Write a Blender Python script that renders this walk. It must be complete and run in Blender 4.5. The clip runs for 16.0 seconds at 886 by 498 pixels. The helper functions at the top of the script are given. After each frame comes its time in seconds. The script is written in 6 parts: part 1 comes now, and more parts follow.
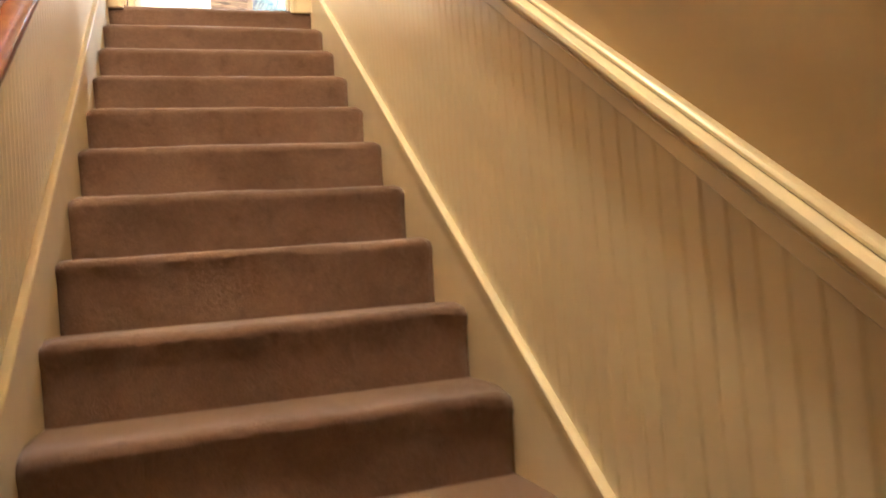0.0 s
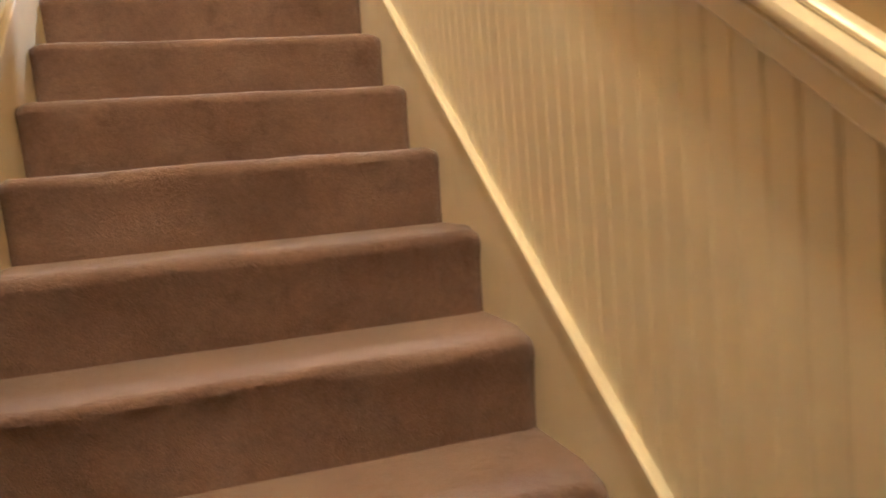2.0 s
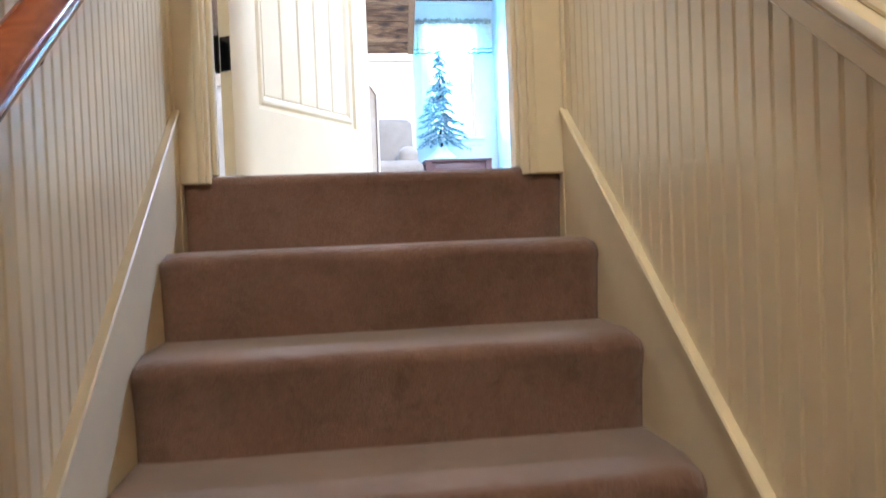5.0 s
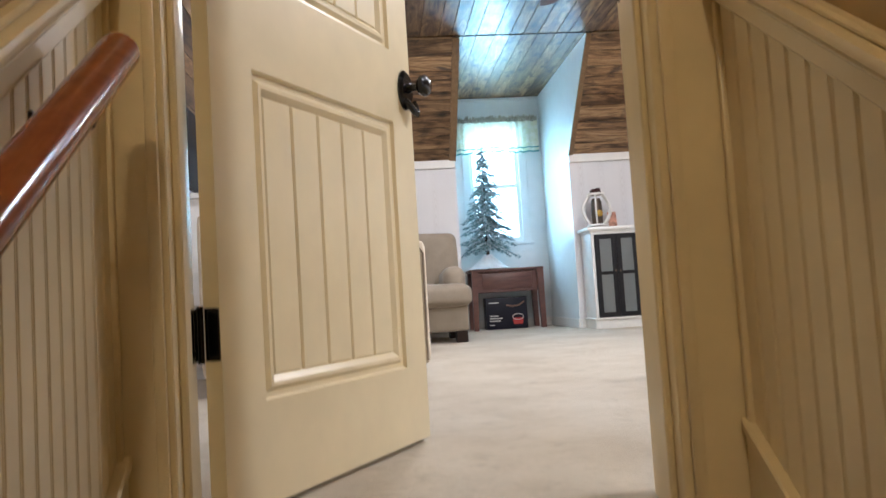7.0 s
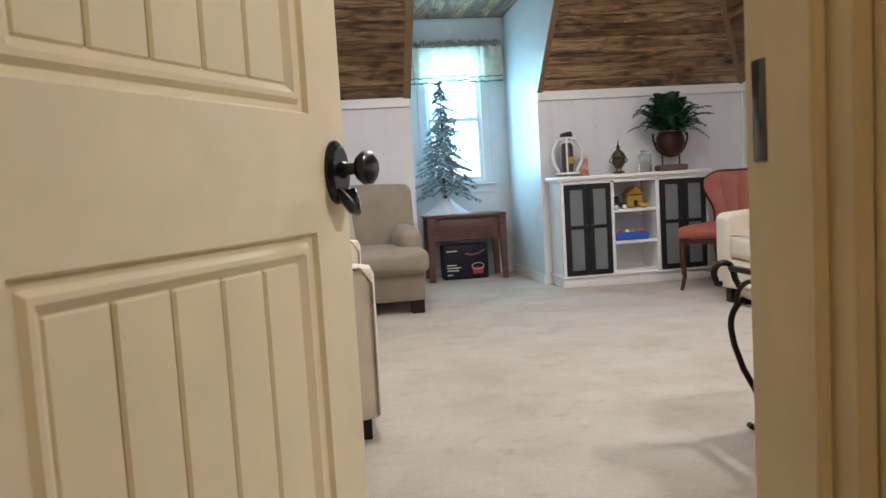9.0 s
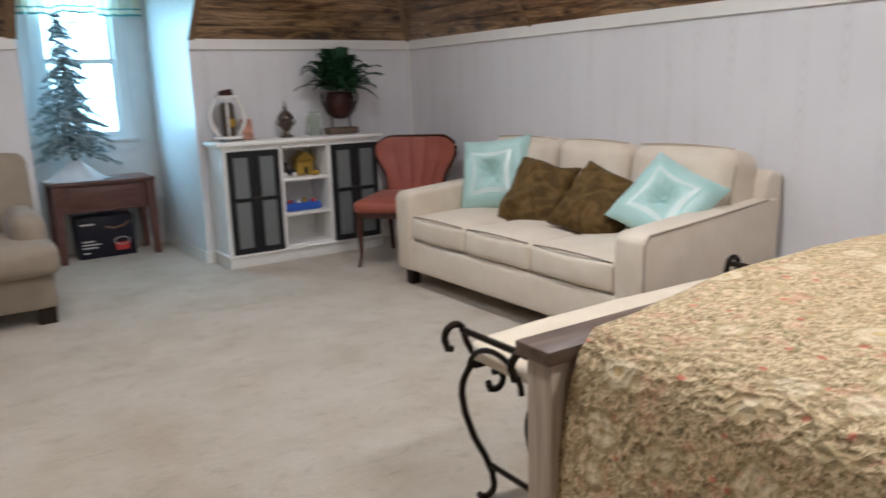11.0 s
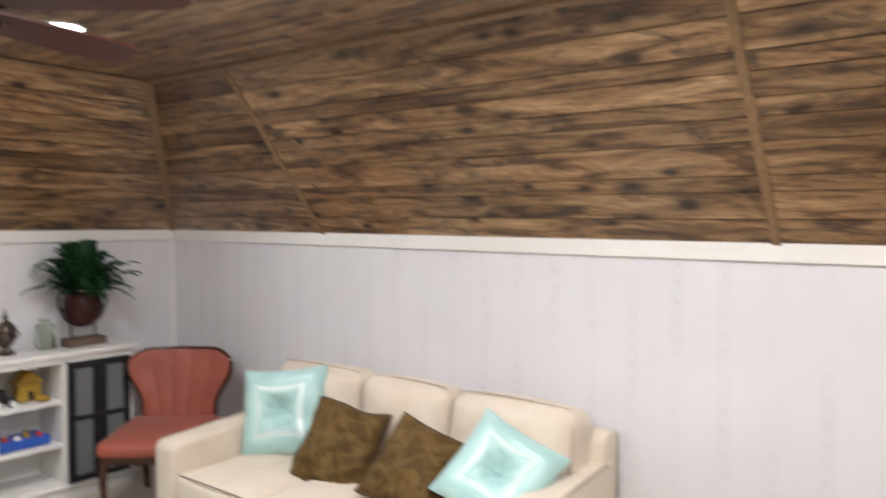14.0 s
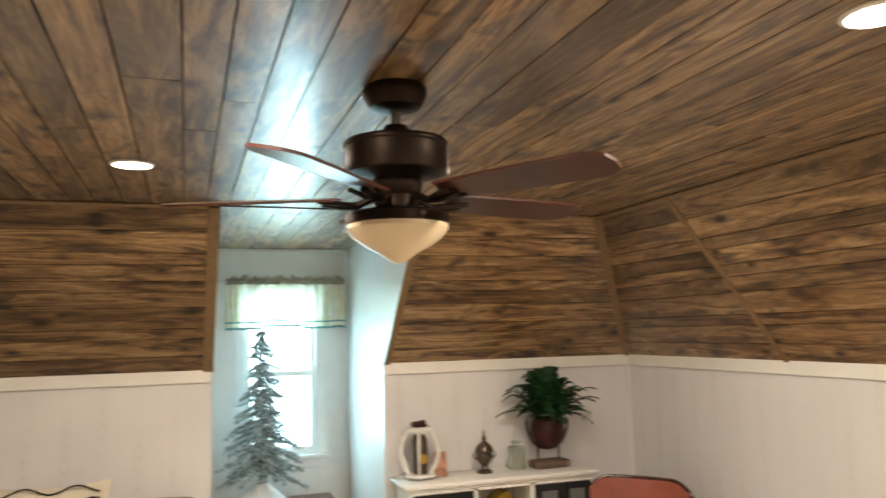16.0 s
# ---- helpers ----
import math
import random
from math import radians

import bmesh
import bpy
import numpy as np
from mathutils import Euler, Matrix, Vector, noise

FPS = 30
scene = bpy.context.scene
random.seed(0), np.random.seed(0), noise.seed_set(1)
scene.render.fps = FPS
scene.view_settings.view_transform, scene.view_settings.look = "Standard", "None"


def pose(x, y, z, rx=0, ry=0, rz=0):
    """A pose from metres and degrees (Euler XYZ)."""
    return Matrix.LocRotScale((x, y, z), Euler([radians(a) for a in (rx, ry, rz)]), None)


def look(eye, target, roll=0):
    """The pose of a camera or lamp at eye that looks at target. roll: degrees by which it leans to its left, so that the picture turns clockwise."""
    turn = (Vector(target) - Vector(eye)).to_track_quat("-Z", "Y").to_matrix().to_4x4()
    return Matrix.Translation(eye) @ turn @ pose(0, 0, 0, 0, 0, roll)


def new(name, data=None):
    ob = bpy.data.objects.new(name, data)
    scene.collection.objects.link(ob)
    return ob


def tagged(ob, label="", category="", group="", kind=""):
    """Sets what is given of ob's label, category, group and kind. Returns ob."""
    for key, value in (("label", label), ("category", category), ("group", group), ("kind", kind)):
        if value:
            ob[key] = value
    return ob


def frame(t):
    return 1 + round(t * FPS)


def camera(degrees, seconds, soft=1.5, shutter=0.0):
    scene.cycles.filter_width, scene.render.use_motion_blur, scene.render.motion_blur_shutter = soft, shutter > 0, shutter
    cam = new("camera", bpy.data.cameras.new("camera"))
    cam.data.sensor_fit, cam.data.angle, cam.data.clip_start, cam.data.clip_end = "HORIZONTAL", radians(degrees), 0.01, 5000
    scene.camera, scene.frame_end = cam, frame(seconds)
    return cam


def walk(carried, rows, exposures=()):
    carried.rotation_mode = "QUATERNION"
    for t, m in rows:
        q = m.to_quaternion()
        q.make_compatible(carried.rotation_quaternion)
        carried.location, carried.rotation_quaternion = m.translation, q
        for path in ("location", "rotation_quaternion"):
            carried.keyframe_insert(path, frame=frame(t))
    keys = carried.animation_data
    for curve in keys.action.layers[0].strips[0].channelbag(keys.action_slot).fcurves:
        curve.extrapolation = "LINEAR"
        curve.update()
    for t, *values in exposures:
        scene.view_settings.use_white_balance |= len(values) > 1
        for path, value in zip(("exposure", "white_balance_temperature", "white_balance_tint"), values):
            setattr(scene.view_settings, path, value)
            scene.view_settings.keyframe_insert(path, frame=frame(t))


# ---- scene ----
cam = camera(60.7, 16.0, shutter=0.4)
PATH = [
    (0, (-0.138, -3.732, -1.421), (0.475, -1.831, -1.338), -4.7),
    (0.5, (-0.164, -3.518, -1.25), (0.396, -1.6, -1.172), -4.5),
    (1, (-0.051, -3.331, -1.215), (0.615, -1.445, -1.253), -4.8),
    (1.5, (0.013, -3.159, -1.077), (0.666, -1.276, -1.252), -5.0),
    (2, (-0.054, -2.978, -0.997), (0.516, -1.07, -1.188), -4.9),
    (2.5, (-0.092, -2.829, -0.852), (0.317, -0.875, -0.962), -3.5),
    (3, (-0.07, -2.629, -0.678), (0.126, -0.639, -0.685), -2.2),
    (3.5, (-0.107, -2.464, -0.562), (0.078, -0.473, -0.586), -1.8),
    (4, (-0.06, -2.255, -0.444), (0.132, -0.265, -0.496), -1.2),
    (4.5, (-0.088, -2.039, -0.311), (0.116, -0.05, -0.377), -1.4),
    (5, (-0.078, -1.869, -0.153), (0.173, 0.114, -0.205), -2.3),
    (5.2, (-0.057, -1.778, -0.093), (0.183, 0.207, -0.116), -2.1),
    (7.3, (-0.093, -1.076, 0.503), (0.07, 0.913, 0.63), -3.6),
    (7.5, (-0.106, -1.023, 0.587), (0.075, 0.966, 0.689), -3.7),
    (8, (-0.063, -0.826, 0.62), (0.162, 1.161, 0.603), -3.3),
    (8.2, (-0.03, -0.75, 0.675), (0.201, 1.235, 0.608), -3.5),
    (10.3, (0.028, -0.028, 1.084), (0.641, 1.863, 0.868), -2.2),
    (10.5, (0.041, 0.045, 1.116), (0.777, 1.888, 0.883), -2.5),
    (11, (0.089, 0.17, 1.223), (1.182, 1.792, 0.804), -1.8),
    (11.5, (0.183, 0.29, 1.312), (1.481, 1.763, 0.929), -0.5),
    (12, (0.243, 0.383, 1.44), (1.692, 1.721, 1.108), -1.2),
    (12.5, (0.33, 0.595, 1.546), (2.075, 1.503, 1.184), 3.5),
    (13, (0.392, 0.65, 1.625), (2.229, 1.392, 1.354), 4.0),
    (13.5, (0.425, 0.725, 1.665), (2.2, 1.615, 1.427), 3.2),
    (14, (0.43, 0.87, 1.69), (2.01, 2.09, 1.61), 0.3),
    (14.5, (0.423, 0.933, 1.811), (1.728, 2.447, 1.885), -0.9),
    (15, (0.492, 0.921, 1.819), (1.606, 2.576, 1.963), -0.8),
    (15.5, (0.5, 0.883, 1.822), (1.449, 2.634, 2.007), -1.2),
    (16, (0.497, 0.885, 1.805), (1.139, 2.767, 2.019), -1.4),
]
EXPOSURES = [(0.0, 2.98, 5150, 10), (1.5, 2.92, 5100, 10), (3.0, 2.35, 4650, 10), (4.0, 2.1, 4400, 10), (5.2, 1.6, 4350, 10), (7.3, 0.15, 5900, 10), (8.2, -0.05, 6000, 10), (10.3, -0.25, 5600, 10), (11.5, -0.5, 6000, 10), (12.5, -0.32, 6350, 10), (13.5, 0.0, 6450, 10), (14.0, 0.2, 5900, 10), (14.5, 0.1, 5800, 10), (15.0, 0.05, 6700, 10), (16.0, 0.1, 7800, 10)]
walk(cam, [(t, look(eye, target, roll)) for t, eye, target, roll in PATH], EXPOSURES)
SPOT_W, WIN_W, STAIR_W = 27.0, 84.0, 45.0

# ---------- world and large lights ----------
world = bpy.data.worlds.new("world")
scene.world = world
world.use_nodes = True
sky = world.node_tree.nodes.new("ShaderNodeTexSky")
sky.sky_type = 'NISHITA'
sky.sun_disc = False
sky.sun_elevation = radians(38)
sky.sun_rotation = radians(40)
world.node_tree.links.new(sky.outputs[0], world.node_tree.nodes["Background"].inputs[0])
world.node_tree.nodes["Background"].inputs[1].default_value = 0.12


def area_lamp(name, at, target, size, energy, color, size_y=0.0):
    lamp = new(name, bpy.data.lights.new(name, "AREA"))
    lamp.data.energy, lamp.data.color, lamp.data.size = energy, color, size
    if size_y:
        lamp.data.shape, lamp.data.size_y = 'RECTANGLE', size_y
    else:
        lamp.data.shape = 'DISK'
    lamp.matrix_basis = look(at, target)
    return lamp


# Last two are unseen, added at the others' spacing; levels tuned per lamp.
SPOTS = [(1.89, 2.05, 1.25), (0.30, 3.90, 0.85), (1.93, 3.95, 0.72), (0.30, 2.05, 0.85), (1.89, 0.15, 1.45)]
CEIL = 2.46
for sx, sy, level in SPOTS:
    area_lamp("recessed_lamp", (sx, sy, CEIL - 0.022), (sx, sy + 0.001, 0), 0.12, SPOT_W * level, (1.0, 0.925, 0.86))
area_lamp("window_daylight", (1.185, 7.10, 1.55), (1.185, 3.0, 0.9), 0.9, WIN_W, (0.42, 0.78, 1.0), 1.5)
# Unseen bulb, placed from the handrail's shadow on the casing.
bulb = new("stair_bulb", bpy.data.lights.new("stair_bulb", "POINT"))
bulb.data.energy, bulb.data.color, bulb.data.shadow_soft_size = STAIR_W, (1.0, 0.73, 0.39), 0.09
bulb.location = (-0.05, -2.90, 2.30)
sun = new("sun", bpy.data.lights.new("sun", "SUN"))
sun.data.energy, sun.data.angle, sun.data.color = 2.5, radians(0.5), (1.0, 0.95, 0.88)
sun.matrix_basis = pose(0, 0, 8, 52, 0, 180 - 40)


# ---------- materials ----------
def node_mat(name):
    m = bpy.data.materials.new(name)
    m.use_nodes = True
    nt = m.node_tree
    return m, nt, nt.nodes["Principled BSDF"]


def coords(nt, scale=(1, 1, 1), spread=0.0, island=False):
    tc = nt.nodes.new("ShaderNodeTexCoord")
    mp = nt.nodes.new("ShaderNodeMapping")
    mp.inputs["Scale"].default_value = scale
    src = tc.outputs["Object"]
    if spread:
        if island:
            rnd = nt.nodes.new("ShaderNodeNewGeometry").outputs["Random Per Island"]
        else:
            rnd = nt.nodes.new("ShaderNodeObjectInfo").outputs["Random"]
        mul = nt.nodes.new("ShaderNodeMath")
        mul.operation = 'MULTIPLY'
        mul.inputs[1].default_value = spread
        nt.links.new(rnd, mul.inputs[0])
        nt.links.new(mul.outputs[0], mp.inputs["Location"])
    nt.links.new(src, mp.inputs["Vector"])
    return mp.outputs[0]


def noise_tex(nt, vec, scale, detail=3.0, rough=0.55, distort=0.0):
    n = nt.nodes.new("ShaderNodeTexNoise")
    n.inputs["Scale"].default_value = scale
    n.inputs["Detail"].default_value = detail
    n.inputs["Roughness"].default_value = rough
    n.inputs["Distortion"].default_value = distort
    nt.links.new(vec, n.inputs["Vector"])
    return n.outputs["Fac"]


def ramp(nt, fac, stops):
    r = nt.nodes.new("ShaderNodeValToRGB")
    while len(r.color_ramp.elements) < len(stops):
        r.color_ramp.elements.new(0.5)
    for e, (p, c) in zip(r.color_ramp.elements, stops):
        e.position = p
        e.color = (*c, 1) if len(c) == 3 else c
    nt.links.new(fac, r.inputs[0])
    return r.outputs[0]


def mix(nt, fac, a, b, mode='MIX'):
    x = nt.nodes.new("ShaderNodeMix")
    x.data_type, x.blend_type = 'RGBA', mode
    for sock, val in ((x.inputs[0], fac), (x.inputs[6], a), (x.inputs[7], b)):
        if isinstance(val, (int, float)):
            sock.default_value = val
        elif isinstance(val, tuple):
            sock.default_value = (*val, 1)
        else:
            nt.links.new(val, sock)
    return x.outputs[2]


def bump(nt, bsdf, height, strength=0.3, dist=0.01):
    b = nt.nodes.new("ShaderNodeBump")
    b.inputs["Strength"].default_value = strength
    b.inputs["Distance"].default_value = dist
    nt.links.new(height, b.inputs["Height"])
    nt.links.new(b.outputs[0], bsdf.inputs["Normal"])


def plain(name, col, rough=0.5, metal=0.0, var=0.12, scale=9.0, grain=120.0, bump_s=0.08, coat=0.0, spec=0.5):
    """Paint, plastic, metal: one hue, with slight mottling at two scales."""
    m, nt, b = node_mat(name)
    v = coords(nt)
    big = noise_tex(nt, v, scale, 3)
    fine = noise_tex(nt, v, grain, 2)
    lo = tuple(max(0, c * (1 - var)) for c in col)
    hi = tuple(min(1, c * (1 + var)) for c in col)
    c1 = ramp(nt, big, [(0.3, lo), (0.7, hi)])
    nt.links.new(c1, b.inputs["Base Color"])
    b.inputs["Roughness"].default_value = rough
    b.inputs["Metallic"].default_value = metal
    b.inputs["Coat Weight"].default_value = coat
    b.inputs["Specular IOR Level"].default_value = spec
    bump(nt, b, fine, bump_s, 0.002)
    return m


def carpet_mat(name, lo, mid, hi, fuzz, relief):
    m, nt, b = node_mat(name)
    v = coords(nt)
    big = noise_tex(nt, v, 2.6, 5, 0.6, 0.2)
    tuft = noise_tex(nt, v, 260.0, 3, 0.75)
    clump = noise_tex(nt, v, 60.0, 4, 0.65)
    c = ramp(nt, big, [(0.32, lo), (0.5, mid), (0.68, hi)])
    c = mix(nt, 0.55, c, ramp(nt, tuft, [(0.3, (0.35, 0.35, 0.35)), (0.7, (1, 1, 1))]), 'MULTIPLY')
    dent = noise_tex(nt, v, 13.0, 4, 0.7, 0.3)
    c = mix(nt, 0.5, c, ramp(nt, dent, [(0.30, (0.62, 0.60, 0.57)), (0.46, (1, 1, 1))]), 'MULTIPLY')
    c = mix(nt, 0.25, c, ramp(nt, clump, [(0.35, (0.5, 0.5, 0.5)), (0.65, (1, 1, 1))]), 'MULTIPLY')
    nt.links.new(c, b.inputs["Base Color"])
    b.inputs["Roughness"].default_value = 0.95
    b.inputs["Sheen Weight"].default_value = fuzz
    b.inputs["Sheen Roughness"].default_value = 0.45
    add = nt.nodes.new("ShaderNodeMath")
    add.operation = 'ADD'
    nt.links.new(tuft, add.inputs[0])
    nt.links.new(clump, add.inputs[1])
    bump(nt, b, add.outputs[0], 0.7, relief)
    return m


def calc(nt, op, a, b=0.0, c=0.0):
    n = nt.nodes.new("ShaderNodeMath")
    n.operation = op
    for sock, val in zip(n.inputs, (a, b, c)):
        if isinstance(val, (int, float)):
            sock.default_value = val
        else:
            nt.links.new(val, sock)
    return n.outputs[0]


def plank_mat(name, axis, island=False, rough=0.34):
    """Weathered brown boards: long streaks, small dark knots and bluish stains along the given axis."""
    m, nt, b = node_mat(name)
    s = [7.0, 7.0, 7.0]
    s[axis] = 0.85
    v = coords(nt, tuple(s), 37.0, island)
    k = [11.0, 11.0, 11.0]
    k[axis] = 5.5
    vk = coords(nt, tuple(k), 53.0, island)
    streak = noise_tex(nt, v, 2.4, 6, 0.68, 1.1)
    fine = noise_tex(nt, v, 15.0, 5, 0.65, 0.4)
    stain = noise_tex(nt, vk, 0.62, 4, 0.62, 0.9)
    patch = noise_tex(nt, vk, 0.20, 2, 0.5)
    c = ramp(nt, streak, [(0.30, WOOD_D), (0.42, WOOD_M), (0.53, WOOD_L), (0.68, WOOD_H)])
    c = mix(nt, 0.5, c, ramp(nt, fine, [(0.32, (0.30, 0.28, 0.27)), (0.60, (1, 1, 1))]), 'MULTIPLY')
    c = mix(nt, ramp(nt, stain, [(0.57, (0, 0, 0)), (0.69, (0.80, 0.80, 0.80))]), c, (0.030, 0.026, 0.027))
    c = mix(nt, 0.5, c, ramp(nt, patch, [(0.35, (0.60, 0.56, 0.54)), (0.62, (1, 1, 1))]), 'MULTIPLY')
    warp = mix(nt, 0.12, vk, fine, 'ADD')
    for scale, size, share in ((0.55, 0.16, 0.35), (1.0, 0.20, 0.62)):
        vor = nt.nodes.new("ShaderNodeTexVoronoi")
        vor.inputs["Scale"].default_value = scale
        nt.links.new(warp, vor.inputs["Vector"])
        sep = nt.nodes.new("ShaderNodeSeparateColor")
        nt.links.new(vor.outputs["Color"], sep.inputs[0])
        some = calc(nt, 'GREATER_THAN', sep.outputs[0], share)
        spot = ramp(nt, vor.outputs["Distance"], [(size * 0.55, (0.95, 0.95, 0.95)), (size, (0.45, 0.45, 0.45)), (size * 1.9, (0, 0, 0))])
        c = mix(nt, calc(nt, 'MULTIPLY', some, spot), c, (0.016, 0.009, 0.006))
    if island:
        rnd = nt.nodes.new("ShaderNodeNewGeometry").outputs["Random Per Island"]
    else:
        rnd = nt.nodes.new("ShaderNodeObjectInfo").outputs["Random"]
    c = mix(nt, 0.8, c, ramp(nt, rnd, [(0.0, (0.34, 0.31, 0.29)), (0.5, (0.80, 0.80, 0.80)), (1.0, (1.0, 1.0, 1.0))]), 'MULTIPLY')
    nt.links.new(c, b.inputs["Base Color"])
    b.inputs["Roughness"].default_value = rough
    b.inputs["Coat Weight"].default_value = 0.22
    b.inputs["Coat Roughness"].default_value = 0.32
    if island:
        b.inputs["Coat Weight"].default_value = 0.9
        b.inputs["Coat IOR"].default_value = 1.5
        b.inputs["Coat Roughness"].default_value = 0.24
    bump(nt, b, fine, 0.15, 0.003)
    return m


def grain_mat(name, lo, hi, axis=2, rough=0.45, scale=3.0):
    """Stained or washed furniture wood."""
    m, nt, b = node_mat(name)
    s = [14.0, 14.0, 14.0]
    s[axis] = 1.3
    v = coords(nt, tuple(s), 11.0)
    f = noise_tex(nt, v, scale, 5, 0.6, 0.8)
    c = ramp(nt, f, [(0.3, lo), (0.7, hi)])
    nt.links.new(c, b.inputs["Base Color"])
    b.inputs["Roughness"].default_value = rough
    bump(nt, b, f, 0.15, 0.002)
    return m


def panel_mat(name):
    """White-washed plywood: pale, with upright columns of faint nested arches."""
    m, nt, b = node_mat(name)
    tc = nt.nodes.new("ShaderNodeTexCoord")
    sep = nt.nodes.new("ShaderNodeSeparateXYZ")
    nt.links.new(tc.outputs["Object"], sep.inputs[0])
    wob = noise_tex(nt, coords(nt, (3.0, 3.0, 1.6)), 1.0, 3, 0.6)
    along = calc(nt, 'MULTIPLY', calc(nt, 'ADD', calc(nt, 'ADD', sep.outputs[0], sep.outputs[1]), calc(nt, 'MULTIPLY', wob, 0.05)), 1 / 0.195)
    col = calc(nt, 'FLOOR', along)
    u = calc(nt, 'SUBTRACT', calc(nt, 'SUBTRACT', along, col), 0.5)
    rnd = nt.nodes.new("ShaderNodeTexWhiteNoise")
    rnd.noise_dimensions = '1D'
    nt.links.new(col, rnd.inputs["W"])
    turn = calc(nt, 'SUBTRACT', calc(nt, 'MULTIPLY', calc(nt, 'FLOORED_MODULO', col, 2.0), 2.0), 1.0)
    rise = calc(nt, 'MULTIPLY', sep.outputs[2], 13.0)
    bow = calc(nt, 'MULTIPLY', calc(nt, 'MULTIPLY', u, u), 110.0)
    ph = calc(nt, 'ADD', calc(nt, 'ADD', rise, calc(nt, 'MULTIPLY', bow, turn)), calc(nt, 'ADD', calc(nt, 'MULTIPLY', rnd.outputs["Value"], 9.0), calc(nt, 'MULTIPLY', wob, 3.0)))
    line = calc(nt, 'FRACT', ph)
    line = ramp(nt, line, [(0.0, (0, 0, 0)), (0.55, (0.15, 0.15, 0.15)), (0.82, (1, 1, 1)), (1.0, (0, 0, 0))])
    mask = ramp(nt, calc(nt, 'ABSOLUTE', u), [(0.09, (1, 1, 1)), (0.19, (0, 0, 0))])
    fade = ramp(nt, noise_tex(nt, coords(nt, (5.0, 5.0, 2.0)), 1.0, 3, 0.6), [(0.36, (0.04, 0.04, 0.04)), (0.62, (0.34, 0.34, 0.34))])
    f = mix(nt, 1.0, mix(nt, 1.0, mask, line, 'MULTIPLY'), fade, 'MULTIPLY')
    hair = noise_tex(nt, coords(nt, (60.0, 60.0, 1.6)), 1.0, 3, 0.6)
    soft = noise_tex(nt, coords(nt, (1.2, 1.2, 1.0)), 1.6, 3)
    base = ramp(nt, soft, [(0.3, (0.69, 0.68, 0.695)), (0.7, (0.745, 0.735, 0.745))])
    base = mix(nt, 0.025, base, ramp(nt, hair, [(0.40, (0.70, 0.68, 0.66)), (0.56, (1, 1, 1))]), 'MULTIPLY')
    c = mix(nt, f, base, (0.42, 0.38, 0.365))
    nt.links.new(c, b.inputs["Base Color"])
    b.inputs["Roughness"].default_value = 0.42
    bump(nt, b, f, 0.05, 0.001)
    return m


def fabric_mat(name, lo, hi, weave=420.0, rough=0.9, sheen=0.2, strength=0.25):
    m, nt, b = node_mat(name)
    v = coords(nt)
    big = noise_tex(nt, v, 7.0, 4, 0.6)
    wv = noise_tex(nt, v, weave, 2, 0.7)
    c = ramp(nt, big, [(0.3, lo), (0.7, hi)])
    c = mix(nt, 0.3, c, ramp(nt, wv, [(0.35, (0.6, 0.6, 0.6)), (0.65, (1, 1, 1))]), 'MULTIPLY')
    nt.links.new(c, b.inputs["Base Color"])
    b.inputs["Roughness"].default_value = rough
    b.inputs["Sheen Weight"].default_value = sheen
    bump(nt, b, wv, strength, 0.002)
    return m


